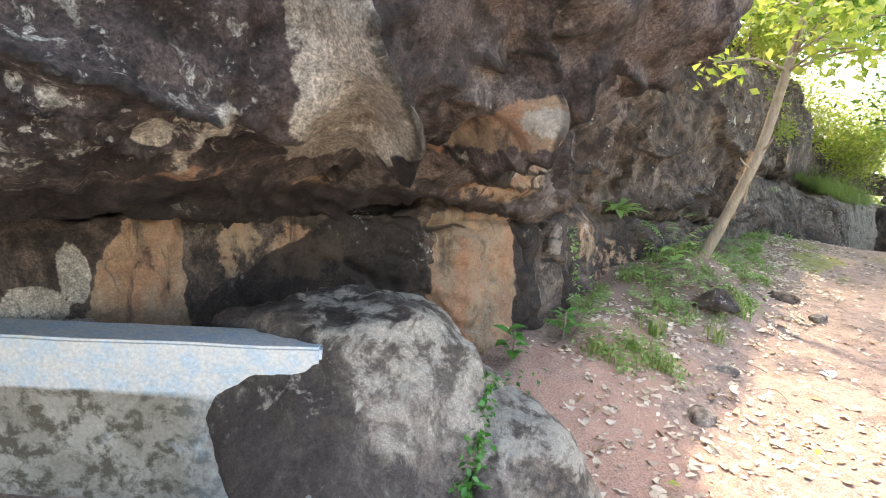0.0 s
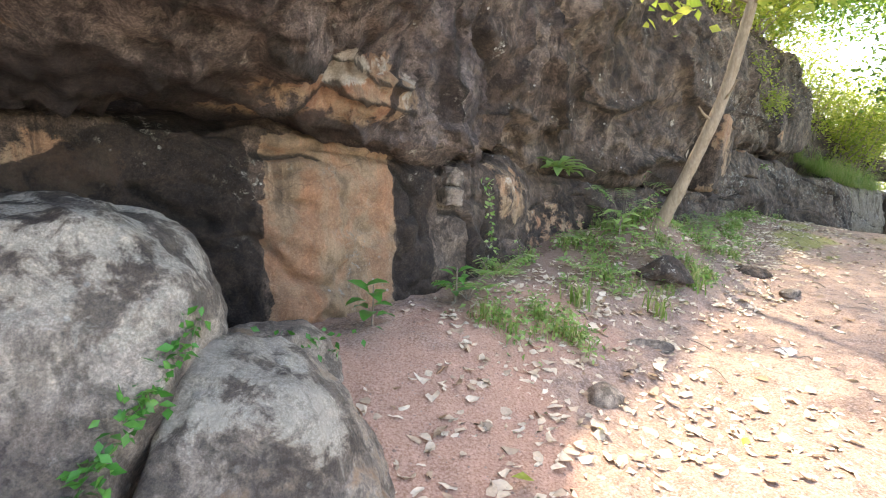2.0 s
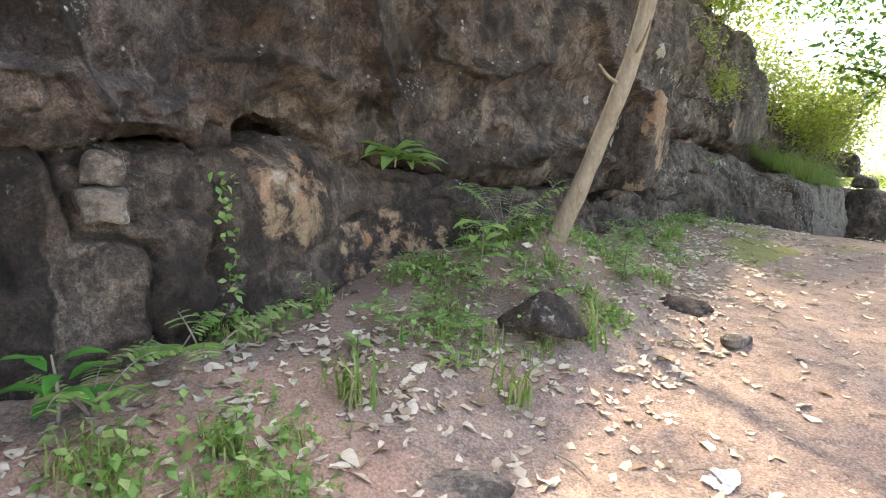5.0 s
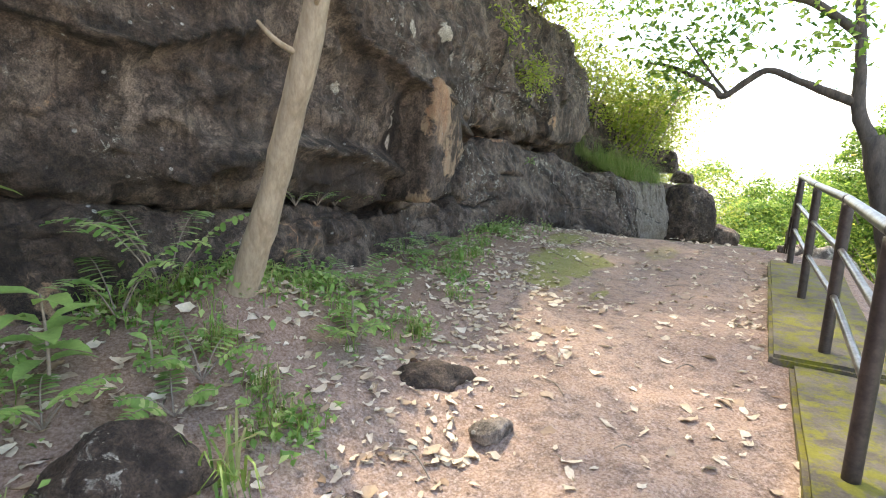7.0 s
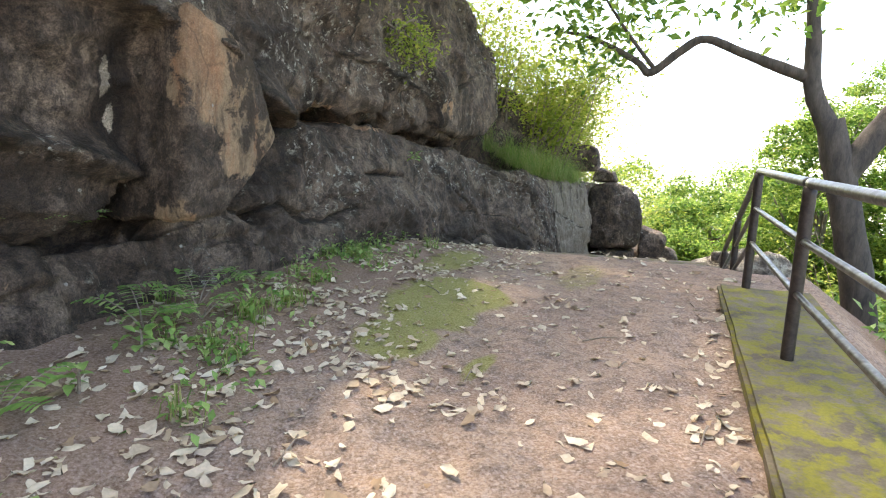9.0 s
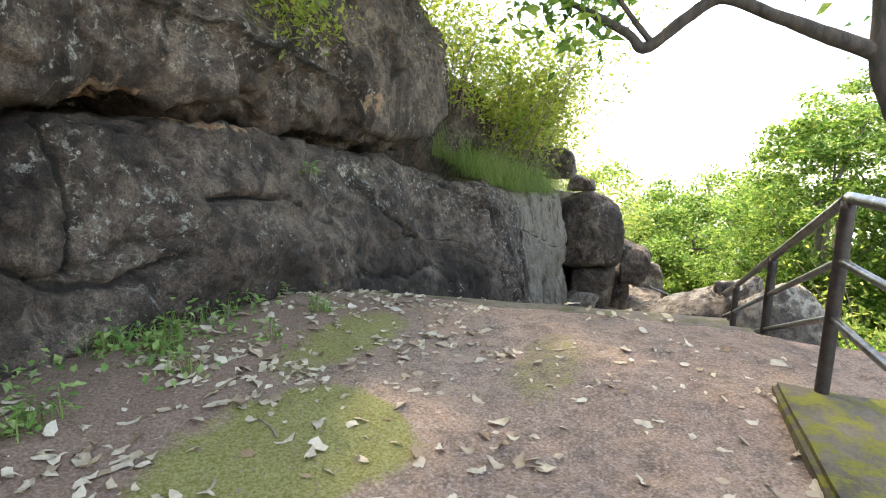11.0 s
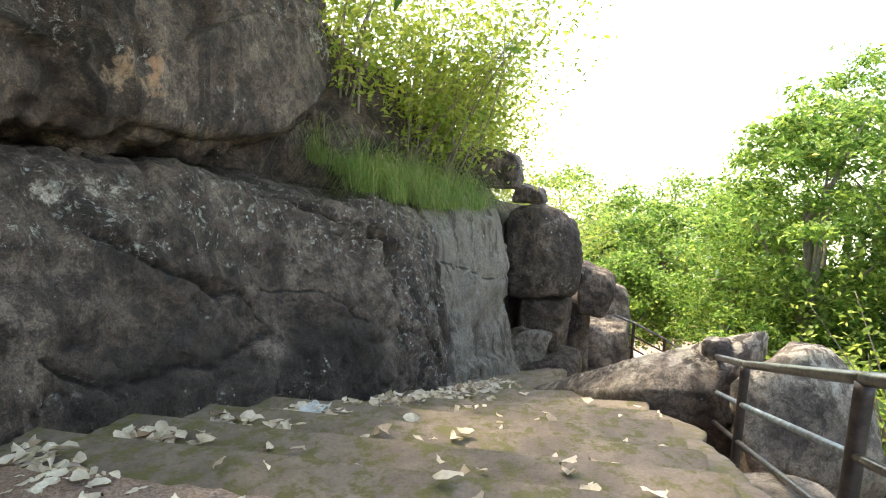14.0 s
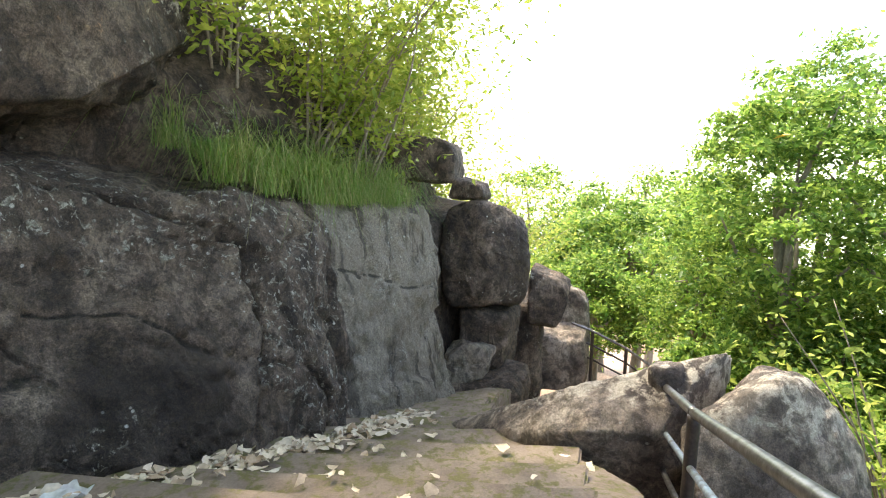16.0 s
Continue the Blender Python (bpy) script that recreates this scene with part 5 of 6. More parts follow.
wall_box("wall_body", -6.0, -0.62, 2.33, 2.5, -0.4, 1.13, lambda v: 0.62 if v.z > 1.0 else 0.50 + 0.35 * (v.x + 0.9) if v.x > -1.6 else 0.12, 0.008, -0.5)
tagged(wall_box("coping", -6.0, -0.50, 2.29, 2.52, 1.131, 1.27, lambda v: 0.72, 0.006), "pale limewashed coping")


# ---- trees ----
RNG = np.random.default_rng(5)


def tree(name, base, top, trunk_r, spread_r, crown_h, clumps, per, leaf, mat, bark, label, seed, limbs=7, lean=(0, 0), group=""):
    """Trunk with limbs that end in clumps of leaves; an open, uneven crown."""
    rng = np.random.default_rng(seed)
    s0, n0, z0 = base
    t = thing(name, W(*base), label, "tree", group)
    h = top - z0
    tip = np.array((s0 + lean[0], n0 + lean[1], z0 + h * 0.72))
    mid = np.array((s0 + lean[0] * 0.3, n0 + lean[1] * 0.3, z0 + h * 0.35)) + rng.normal(size=3) * 0.1
    wood = [tube(WA([(s0, n0, z0 - 0.4), mid, tip]), (trunk_r, trunk_r * 0.75, trunk_r * 0.3), 10, 0.15, seed)]
    cl, cz = [], top - crown_h
    for k in range(clumps):
        a, u = rng.uniform(0, 2 * math.pi), rng.uniform(0, 1) ** 0.6
        q = rng.uniform(0, 1)
        wid = math.sin(math.pi * min(1, 0.18 + 0.75 * q)) ** 0.7 * spread_r
        cl.append((s0 + lean[0] + math.cos(a) * u * wid, n0 + lean[1] + math.sin(a) * u * wid, cz + crown_h * q * (1 - 0.18 * u) + rng.normal() * 0.15))
    cl = np.array(cl)
    for k in range(limbs):
        c = cl[rng.integers(len(cl))]
        st = mid + (tip - mid) * rng.uniform(0, 1)
        m = (st + c) / 2 + np.array((0, 0, -0.12 * h * 0.3)) + rng.normal(size=3) * 0.15
        wood.append(tube(WA([st, m, c]), (trunk_r * 0.48, trunk_r * 0.3, 0.014), 7, 0.1, seed + k))
    part("trunk", mesh_data("trunk", *join(wood), bark), t)
    size = spread_r * 0.105
    pts = np.repeat(cl, per, axis=0) + rng.normal(size=(len(cl) * per, 3)) * size * np.array((1, 1, 0.5)) * np.repeat(rng.uniform(0.6, 1.5, len(cl)), per)[:, None]
    v, f = leaves(WA(pts), leaf * rng.choice((0.75, 1.0, 1.35), len(pts)), rng, 0.6, 0.5)
    part("crown", mesh_data("crown", v, f, mat, False), t)
    return t


FOREST = [
    # s, n, top z, spread, crown height
    (23.5, 5.6, 3.5, 2.1, 5.6), (26.5, 4.4, 1.2, 2.2, 4.6), (22.0, 8.0, 5.0, 2.6, 7.6), (27.5, 7.5, 4.8, 2.6, 7.0), (25.0, 10.5, 5.0, 3.2, 8.0),
    (30.5, 3.0, 0.2, 2.4, 4.6), (31.0, 0.4, -0.2, 2.4, 4.0), (35.0, 1.8, 0.6, 3.0, 5.0), (33.0, 5.0, 1.0, 2.8, 6.0), (28.5, 1.6, -1.4, 2.0, 3.0),
    (18.8, 7.4, 0.6, 2.0, 4.2), (16.5, 8.2, 0.2, 2.2, 4.6), (13.5, 8.2, 0.6, 2.3, 5.0), (19.5, 10.5, 4.2, 2.6, 7.0), (14.5, 11.5, 3.6, 3.0, 7.0),
    (10.5, 8.0, 0.8, 2.3, 5.0), (10.5, 11.5, 3.0, 3.0, 7.0), (7.0, 8.6, 0.6, 2.4, 5.0), (3.5, 9.0, 1.0, 2.6, 5.0), (40.0, 4.0, 1.2, 4.0, 6.0),
    (38.0, -2.5, 1.5, 3.4, 5.0), (20.3, 5.0, -1.7, 1.4, 2.6), (23.2, 3.8, -2.3, 1.3, 2.4), (17.6, 5.9, -1.3, 1.3, 2.8),
    (19.0, 5.4, -2.3, 1.6, 2.4), (21.4, 6.2, -1.5, 1.8, 3.2), (24.5, 7.0, -1.2, 2.0, 3.6), (17.0, 7.0, -1.6, 1.7, 3.0), (22.4, 4.5, -2.7, 1.4, 2.2), (26.0, 5.6, -1.6, 1.9, 3.2), (20.0, 8.0, -0.4, 2.0, 4.0), (24.0, 9.0, 0.6, 2.4, 5.0), (15.0, 6.2, -2.2, 1.5, 2.4),
]
for k, (s, n, z, r, ch) in enumerate(FOREST):
    far = s > 29
    gz = float(ground_z(s, n))
    tree("forest_tree", (s, n, min(gz, z - ch * 0.8)), z, 0.10 + 0.04 * r, r, ch, 80 if far else 125, 100 if far else 150, 0.18 if far else 0.125, LEAF_FOREST, FOREST_BARK,
         "leafy green forest tree on the slope below the path", 100 + k, 9, (RNG.normal() * 0.4, RNG.normal() * 0.4), "trees of the valley forest")

# tree beside the railing, whose limbs reach over the path
t = thing("large_tree", W(12.3, 4.2, -1.5), "dark-barked forked tree reaching over the path", "tree")
wood = [tube(WA([(12.4, 4.4, -2.4), (12.15, 4.0, -0.2), (12.0, 3.72, 0.9), (12.0, 3.45, 1.9)]), (0.22, 0.18, 0.155, 0.14), 14, 0.16, 3),
        tube(WA([(12.0, 3.5, 1.7), (12.0, 3.25, 2.25), (12.0, 3.18, 2.9), (12.1, 3.1, 3.6), (12.2, 2.9, 4.6)]), (0.12, 0.095, 0.075, 0.065, 0.04), 12, 0.12, 4),
        tube(WA([(12.0, 3.6, 1.2), (12.1, 4.0, 1.9), (12.3, 4.5, 2.8), (12.4, 4.9, 4.0)]), (0.15, 0.13, 0.10, 0.06), 12, 0.12, 5),
        tube(WA([(12.0, 3.22, 2.36), (12.0, 2.85, 2.52), (12.0, 2.5, 2.68), (12.0, 2.08, 2.86), (12.0, 1.8, 2.72), (12.0, 1.49, 2.5), (12.0, 1.3, 2.65), (12.0, 0.72, 2.97), (11.9, 0.3, 3.05)]), (0.075, 0.062, 0.055, 0.05, 0.05, 0.055, 0.04, 0.028, 0.012), 10, 0.12, 6),
        tube(WA([(12.1, 3.14, 3.3), (11.6, 2.5, 3.7), (11.0, 1.9, 3.75), (10.2, 1.2, 3.9), (9.4, 0.8, 4.1)]), (0.07, 0.055, 0.045, 0.035, 0.02), 9, 0.1, 7),
        tube(WA([(12.0, 1.55, 2.52), (11.9, 1.25, 2.9), (11.7, 0.9, 3.4)]), (0.03, 0.022, 0.012), 8, 0.1, 8)]
part("trunk", mesh_data("trunk", *join(wood), DARK_BARK), t)
rng = np.random.default_rng(77)
cl = np.concatenate([np.array([(12 + rng.normal() * 0.5, rng.uniform(0.0, 3.6), rng.uniform(3.0, 4.3)) for _ in range(34)]),
                     # next three: limbless clumps mostly above view, added to shade path and steps
                     np.array([(rng.uniform(4.0, 18.5), rng.uniform(-3.2, 2.6), rng.uniform(5.0, 6.8)) for _ in range(430)]),
                     np.array([(rng.uniform(5.5, 11.5), rng.uniform(-1.8, 1.6), rng.uniform(5.0, 6.4)) for _ in range(150)]),
                     np.array([(rng.uniform(9, 16.5), rng.uniform(-2.0, 1.4), rng.uniform(5.0, 6.4)) for _ in range(330)]),
                     np.array([(12.3 + rng.normal() * 0.8, 4.6 + rng.normal() * 0.7, rng.uniform(3.2, 5.5)) for _ in range(40)]),
                     np.array([(11.9 + rng.normal() * 0.15, rng.uniform(0.4, 1.2), rng.uniform(2.75, 3.2)) for _ in range(10)])])
pts = np.repeat(cl, 26, axis=0) + rng.normal(size=(len(cl) * 26, 3)) * 0.20
part("crown", mesh_data("crown", *leaves(WA(pts), 0.14, rng, 0.5, 0.5), LEAF_FOREST, False), t)

# slender tree growing at the cliff foot
t = thing("slender_tree", W(4.0, 0.15, 0.75), "slender grey-barked leaning tree at the cliff foot", "tree")
wood = [tube(WA([(3.96, 0.08, 0.45), (3.98, 0.14, 0.78), (4.03, 0.30, 1.25), (4.06, 0.45, 1.7), (4.1, 0.62, 2.3), (4.12, 0.78, 3.3), (4.2, 0.95, 4.6)]), (0.12, 0.085, 0.072, 0.068, 0.062, 0.055, 0.04), 16, 0.10, 31),
        tube(WA([(4.08, 0.55, 2.0), (3.95, 0.5, 2.06), (3.86, 0.47, 2.14)]), (0.018, 0.014, 0.008), 7),
        tube(WA([(4.1, 0.6, 2.2), (4.0, 0.72, 2.3), (3.93, 0.8, 2.42)]), (0.016, 0.012, 0.007), 7)]
for a in (0.3, 1.6, 2.5, 3.7, 5.0):
    wood.append(tube(WA([(3.98, 0.12, 0.72), (3.98 + 0.14 * math.cos(a), 0.12 + 0.14 * math.sin(a), 0.66), (3.98 + 0.36 * math.cos(a), 0.12 + 0.36 * math.sin(a), 0.50)]), (0.05, 0.035, 0.012), 7, 0.1))
br = [(4.13, 0.80, 3.4), (4.16, 0.86, 3.9), (4.2, 0.95, 4.5), (4.12, 0.78, 3.2)]
cl = []
rng = np.random.default_rng(8)
for k in range(14):
    b = br[k % 4]
    a = rng.uniform(0, 6.28)
    e = (b[0] + math.cos(a) * rng.uniform(0.5, 1.3), b[1] + math.sin(a) * rng.uniform(0.5, 1.3), b[2] + rng.uniform(-0.1, 0.6))
    wood.append(tube(WA([b, ((b[0] + e[0]) / 2, (b[1] + e[1]) / 2, (b[2] + e[2]) / 2 + 0.1), e]), (0.022, 0.014, 0.006), 6))
    cl += [e, ((b[0] + e[0] * 2) / 3, (b[1] + e[1] * 2) / 3, (b[2] + e[2] * 2) / 3)]
part("trunk", mesh_data("trunk", *join(wood), BARK), t)
cl = np.array(cl)
pts = np.repeat(cl, 22, axis=0) + rng.normal(size=(len(cl) * 22, 3)) * 0.17
part("crown", mesh_data("crown", *leaves(WA(pts), 0.15, rng, 0.6, 0.6), LEAF_YELLOW, False), t)


# bushes on the cliff
def bush(place, height, r, stems, per, leaf, mat, seed, label, out=0.3):
    rng = np.random.default_rng(seed)
    t = thing("bush", W(*place), label, "bush", "bushes on the cliff")
    wood, cl = [], []
    for k in range(stems):
        a = rng.uniform(0, 6.28)
        e = np.array((place[0] + math.cos(a) * r * rng.uniform(0.2, 1), place[1] + out * height + math.sin(a) * r * rng.uniform(0.2, 1), place[2] + height * rng.uniform(0.55, 1)))
        b = np.array(place) + rng.normal(size=3) * np.array((0.1, 0.1, 0)) - np.array((0, 0, 0.1))
        m = (b + e) / 2 + rng.normal(size=3) * 0.1 + np.array((0, 0, 0.15))
        part("stem", mesh_data("stem", *tube(WA([b, m, e]), (0.017, 0.011, 0.004), 6), STICK), t)
        for f in np.linspace(0.4, 1.05, 6):
            cl.append(b + (e - b) * f + rng.normal(size=3) * 0.12 * r)
    cl = np.array(cl)
    pts = np.repeat(cl, per, axis=0) + rng.normal(size=(len(cl) * per, 3)) * (0.2 * r + 0.05)
    part("foliage", mesh_data("foliage", *leaves(WA(pts), leaf, rng, 0.5, 0.42), mat, False), t)
    return t


for k, (s, n, z, h, r) in enumerate([(16.6, -1.35, 1.5, 2.2, 0.8), (17.2, -1.6, 1.5, 2.0, 0.8), (15.8, -1.9, 2.2, 1.9, 0.8), (18.0, -1.5, 1.3, 1.5, 0.7), (17.5, -2.4, 2.2, 1.8, 0.9), (16.6, -2.7, 2.9, 1.8, 1.0),
                                     (18.8, -1.9, 1.7, 1.4, 0.8), (19.8, -1.6, 1.3, 1.2, 0.7), (20.8, -1.5, 0.8, 1.3, 0.8), (21.8, -1.4, 0.2, 1.4, 0.9), (22.8, -0.9, -0.6, 1.4, 0.9), (23.8, -0.6, -1.4, 1.6, 1.0),
                                     (15.0, -2.7, 3.2, 1.6, 0.9), (13.6, -2.4, 4.2, 1.3, 0.9), (12.4, -2.4, 4.6, 1.2, 0.9), (17.0, -1.0, 1.2, 2.9, 1.0), (18.3, -1.3, 1.5, 2.4, 0.9), (19.6, -1.3, 1.3, 2.0, 0.9), (9.0, -1.6, 4.3, 1.0, 0.8), (10.6, -1.7, 4.2, 1.0, 0.8)]):
    bush((s, n, z), h, 1.25 * r, 8, 30, 0.115, LEAF_YELLOW, 300 + k, "pale yellow-green bush growing on the cliff")
for k, (s, n, z, h, r) in enumerate([(10.2, -1.2, 3.0, 0.5, 0.35), (10.8, -1.35, 3.2, 0.6, 0.4), (9.3, -1.3, 3.6, 0.6, 0.4)]):
    bush((s, n, z), -h, r, 7, 12, 0.07, LEAF_YELLOW, 330 + k, "trailing creeper hanging down the cliff", -0.3)


def blades(at, length, width, rng, lean=0.5, droop=0.5):
    at = np.asarray(at, float)
    m = len(at)
    a = rng.uniform(0, 2 * math.pi, m)
    d = np.stack((np.cos(a), np.sin(a), 0 * a), -1)
    side = np.stack((-np.sin(a), np.cos(a), 0 * a), -1) * width * 0.5
    L = (length * rng.uniform(0.5, 1.2, m))[:, None]
    k = rng.uniform(0.3, 1, m)[:, None]
    up = np.array((0, 0, 1.0))
    p1 = at + up * L * 0.5 + d * L * 0.16 * k * lean * 2
    p2 = at + up * L * (0.9 - droop * 0.5 * k) + d * L * 0.5 * k * lean * 2
    p3 = at + up * L * (1.0 - droop * 1.3 * k) + d * L * 0.85 * k * lean * 2
    v = np.stack((at - side, at + side, p1 - side, p1 + side, p2 - side * 0.7, p2 + side * 0.7, p3, p3), 1)
    q = np.arange(m * 8).reshape(m, 8)
    return v.reshape(-1, 3), np.concatenate((q[:, [0, 1, 3, 2]], q[:, [2, 3, 5, 4]], q[:, [4, 5, 7, 6]]))


rng = np.random.default_rng(12)
tuft = thing("grass_tuft", W(16, -0.9, 1.0), "long drooping green grass on the rock ledge", "grass", "", "stuff")
pts, size = [], []
for _ in range(120):
    s = float(np.clip(rng.choice((15.1, 15.9, 16.7, 17.4), p=(0.25, 0.35, 0.3, 0.1)) + rng.normal() * 0.32, 14.3, 18.1))
    k = float(np.clip(0.45 + rng.normal() * 0.42, -0.08, 1.4))
    z = np.interp(s, [14.2, 15.3, 17, 18.2], [1.35, 1.02, 0.86, 0.74]) + max(k, 0) * 0.42 - 0.04
    n = np.interp(s, [14.2, 15.3, 17, 18.2], [-1.15, -0.85, -0.6, -0.5]) - k * 0.85
    m = int(rng.uniform(20, 75))
    pts.append(np.array((s, n, z)) + rng.normal(size=(m, 3)) * np.array((0.07, 0.06, 0.015)))
    size.append(np.full(m, rng.choice((0.25, 0.35, 0.5, 0.7)) * rng.uniform(0.8, 1.2)))
pts, size = np.concatenate(pts), np.concatenate(size)
part("blades", mesh_data("blades", *blades(WA(pts), size, 0.006, rng, 0.95, 1.15), GRASS, False), tuft)


# ---- herbs and ferns ----
def on_ground(s, n, dz=0.0):
    return (s, n, float(ground_z(s, n)) + dz)


def fern(place, length, fronds, seed, mat, label, leaflet=0.055, pairs=13, rise=0.9, head=None):
    """Arching fronds, each a stalk with two even rows of blunt oblong leaflets."""
    rng = np.random.default_rng(seed)
    t = thing("fern", W(*place), label, "fern", "ferns at the cliff foot")
    for k in range(fronds):
        a = head + rng.uniform(-1.2, 1.2) if head is not None else 2 * math.pi * k / fronds + rng.uniform(-0.5, 0.5)
        L = length * rng.uniform(0.75, 1.25)
        lift = rise * rng.uniform(0.75, 1.3)
        d = np.array((math.cos(a), math.sin(a), 0))
        side = np.array((-d[1], d[0], 0.0))
        f = np.linspace(0, 1, 9)[:, None]
        c = np.array(place) + d * L * f * 0.85 + side * L * 0.08 * rng.normal() * f ** 2 + np.array((0, 0, 1)) * L * lift * (f - 0.62 * f * f)
        frond = part("frond", mesh_data("frond", *tube(WA(c[::2]), (0.005, 0.004, 0.003, 0.0025, 0.0015), 5), STICK), t)
        rows = []
        for g in np.linspace(0.32, 1.0, pairs):
            p = np.array([np.interp(g, f[:, 0], c[:, i]) for i in range(3)])
            size = leaflet * (1.12 - 0.9 * abs(g - 0.55)) * rng.uniform(0.9, 1.1)
            for sd in (-1, 1):
                out = side * sd + d * 0.22 + np.array((0, 0, 0.12 + 0.12 * rng.normal()))
                wide = d * 0.34 * size * 0.5
                for u, w in ((0.02, 0.45), (0.4, 1.0), (0.8, 0.9), (1.0, 0.35)):
                    q = p + out * size * u - np.array((0, 0, 0.25 * size * u * u))
                    rows += [q - wide * w, q + wide * w]
        quad = np.array(((0, 1, 3, 2), (2, 3, 5, 4), (4, 5, 7, 6)))
        faces = (quad[None] + (np.arange(2 * pairs) * 8)[:, None, None]).reshape(-1, 4)
        part("foliage", mesh_data("foliage", WA(np.array(rows)), faces, mat, False), frond)
    return t


def broad_plant(place, height, count, leaf, seed, mat, label, aspect=0.38):
    rng = np.random.default_rng(seed)
    t = thing("broadleaf_plant", W(*place), label, "plant", "broadleaf plants at the cliff foot")
    at, hd, stems = [], [], []
    for k in range(count):
        a = 2.4 * k + rng.uniform(-0.3, 0.3)
        h = height * (0.25 + 0.75 * k / count)
        p = np.array(place) + np.array((rng.normal() * 0.02, rng.normal() * 0.02, h))
        d = np.array((math.cos(a), math.sin(a), 0.25 + 0.4 * k / count))
        at.append(p)
        hd.append(d)
    stems = tube(WA([np.array(place) - (0, 0, 0.03), np.array(place) + (0.01, 0, height * 0.5), np.array(place) + (0, 0.01, height)]), (0.009, 0.007, 0.004), 6)
    part("stem", mesh_data("stem", *stems, STICK), t)
    at, hd = np.array(at), np.array(hd)
    d = hd / np.linalg.norm(hd, axis=1)[:, None]
    side = np.cross(d, (0, 0, 1.0))
    side /= np.linalg.norm(side, axis=1)[:, None]
    L = leaf * rng.uniform(0.7, 1.15, count)
    f = np.array((0, 0.25, 0.55, 0.85, 1.0))
    w = np.array((0.05, 0.8, 1.0, 0.5, 0.0)) * aspect * 0.5
    for i in range(count):
        mid = at[i] + d[i] * L[i] * f[:, None] + np.array((0, 0, -1)) * (f ** 2)[:, None] * L[i] * rng.uniform(0.2, 0.6)
        lift = np.array((0, 0, 1)) * (w * L[i] * 0.35)[:, None]
        rows = np.stack((mid - side[i] * (w * L[i])[:, None] + lift, mid, mid + side[i] * (w * L[i])[:, None] + lift), 1).reshape(-1, 3)
        part("leaf", mesh_data("leaf", WA(rows), grid_faces(5, 3), mat), t)
    return t


FERN_LABEL = "green pinnate fern at the cliff foot"
fern(on_ground(1.05, 0.22), 0.5, 4, 1, LEAF_SMALL, FERN_LABEL, 0.075, 13)
fern(on_ground(0.98, 0.08), 0.36, 3, 2, LEAF_SMALL, FERN_LABEL, 0.06)
fern(on_ground(3.74, -0.22), 0.62, 5, 3, LEAF_SMALL, "tall green fern beside the slender tree", 0.085, 14, 1.7)
fern(on_ground(3.45, -0.15), 0.5, 4, 4, LEAF_SMALL, "tall green fern beside the slender tree", 0.075, 13, 1.5)
fern(on_ground(2.75, 0.0), 0.42, 4, 5, LEAF_SMALL, FERN_LABEL, 0.065, 12)
for k, (s, n, size) in enumerate([(4.75, -0.05, 0.34), (4.95, 0.12, 0.3), (5.15, -0.1, 0.34), (5.35, 0.05, 0.26), (6.3, -0.45, 0.3), (6.7, -0.5, 0.42), (6.6, -0.35, 0.26), (7.3, -0.6, 0.24), (2.15, 0.3, 0.26), (0.55, 0.42, 0.34), (2.45, 0.5, 0.22), (3.5, 0.45, 0.3), (3.3, 0.55, 0.26), (4.35, 0.6, 0.24), (2.9, 0.35, 0.3)]):
    fern(on_ground(s, n), size, 5, 60 + k, LEAF_SMALL, FERN_LABEL, 0.06, 10, 1.2)
for k, (s, n, z) in enumerate([(5.2, -0.78, 1.09), (5.5, -0.84, 1.06), (5.75, -0.87, 1.04), (6.0, -0.9, 1.02), (6.25, -0.93, 1.0)]):
    fern((s, n, z), 0.2, 5, 12 + k, LEAF_SMALL, "small fern growing in the rock crack", 0.05, 8, 1.1)
broad_plant(on_ground(-0.35, 0.45), 0.28, 9, 0.2, 20, LEAF_GLOSSY, "dark glossy broadleaf plant by the rock", 0.5)
broad_plant(on_ground(0.45, 0.38), 0.28, 10, 0.2, 21, LEAF_GLOSSY, "dark glossy plant with drooping leaves")
broad_plant((2.75, -0.50, 1.37), 0.09, 14, 0.36, 22, LEAF_SMALL, "glossy long-leaved plant rooted in the rock crack", 0.3)
broad_plant((2.95, -0.53, 1.35), 0.06, 8, 0.26, 23, LEAF_SMALL, "glossy long-leaved plant rooted in the rock crack", 0.3)
broad_plant(on_ground(3.0, 0.18), 0.4, 13, 0.27, 24, LEAF_SMALL, "bright green broadleaf plant above the stone")
broad_plant(on_ground(4.4, 0.55), 0.25, 9, 0.16, 25, LEAF_SMALL, "bright green young plant beside the path")
for k, (s, n, h) in enumerate([(2.55, 0.62, 0.14), (2.2, 0.75, 0.12), (3.35, 0.3, 0.16), (4.9, 0.35, 0.14), (5.7, -0.05, 0.14), (1.75, 0.45, 0.12), (6.1, -0.2, 0.12)]):
    broad_plant(on_ground(s, n), h, 8, 0.10, 80 + k, LEAF_SMALL, "small green seedling among dry leaves", 0.5)
broad_plant((4.75, -0.62, 1.25), 0.2, 9, 0.16, 26, LEAF_GLOSSY, "small glossy plant in the rock crack")
broad_plant((6.15, -0.62, 2.2), 0.15, 6, 0.13, 27, LEAF_SMALL, "small green plant clinging to the rock")
broad_plant((10.6, -1.12, 1.32), 0.12, 12, 0.12, 28, LEAF_SMALL, "small green plant clinging to the rock")
for k, (s, n) in enumerate([(9.2, -0.75), (9.5, -0.8), (9.9, -0.85), (8.8, -0.8), (10.4, -0.9)]):
    broad_plant(on_ground(s, n), 0.1, 8, 0.09, 40 + k, LEAF_SMALL, "green herb growing at the cliff foot")

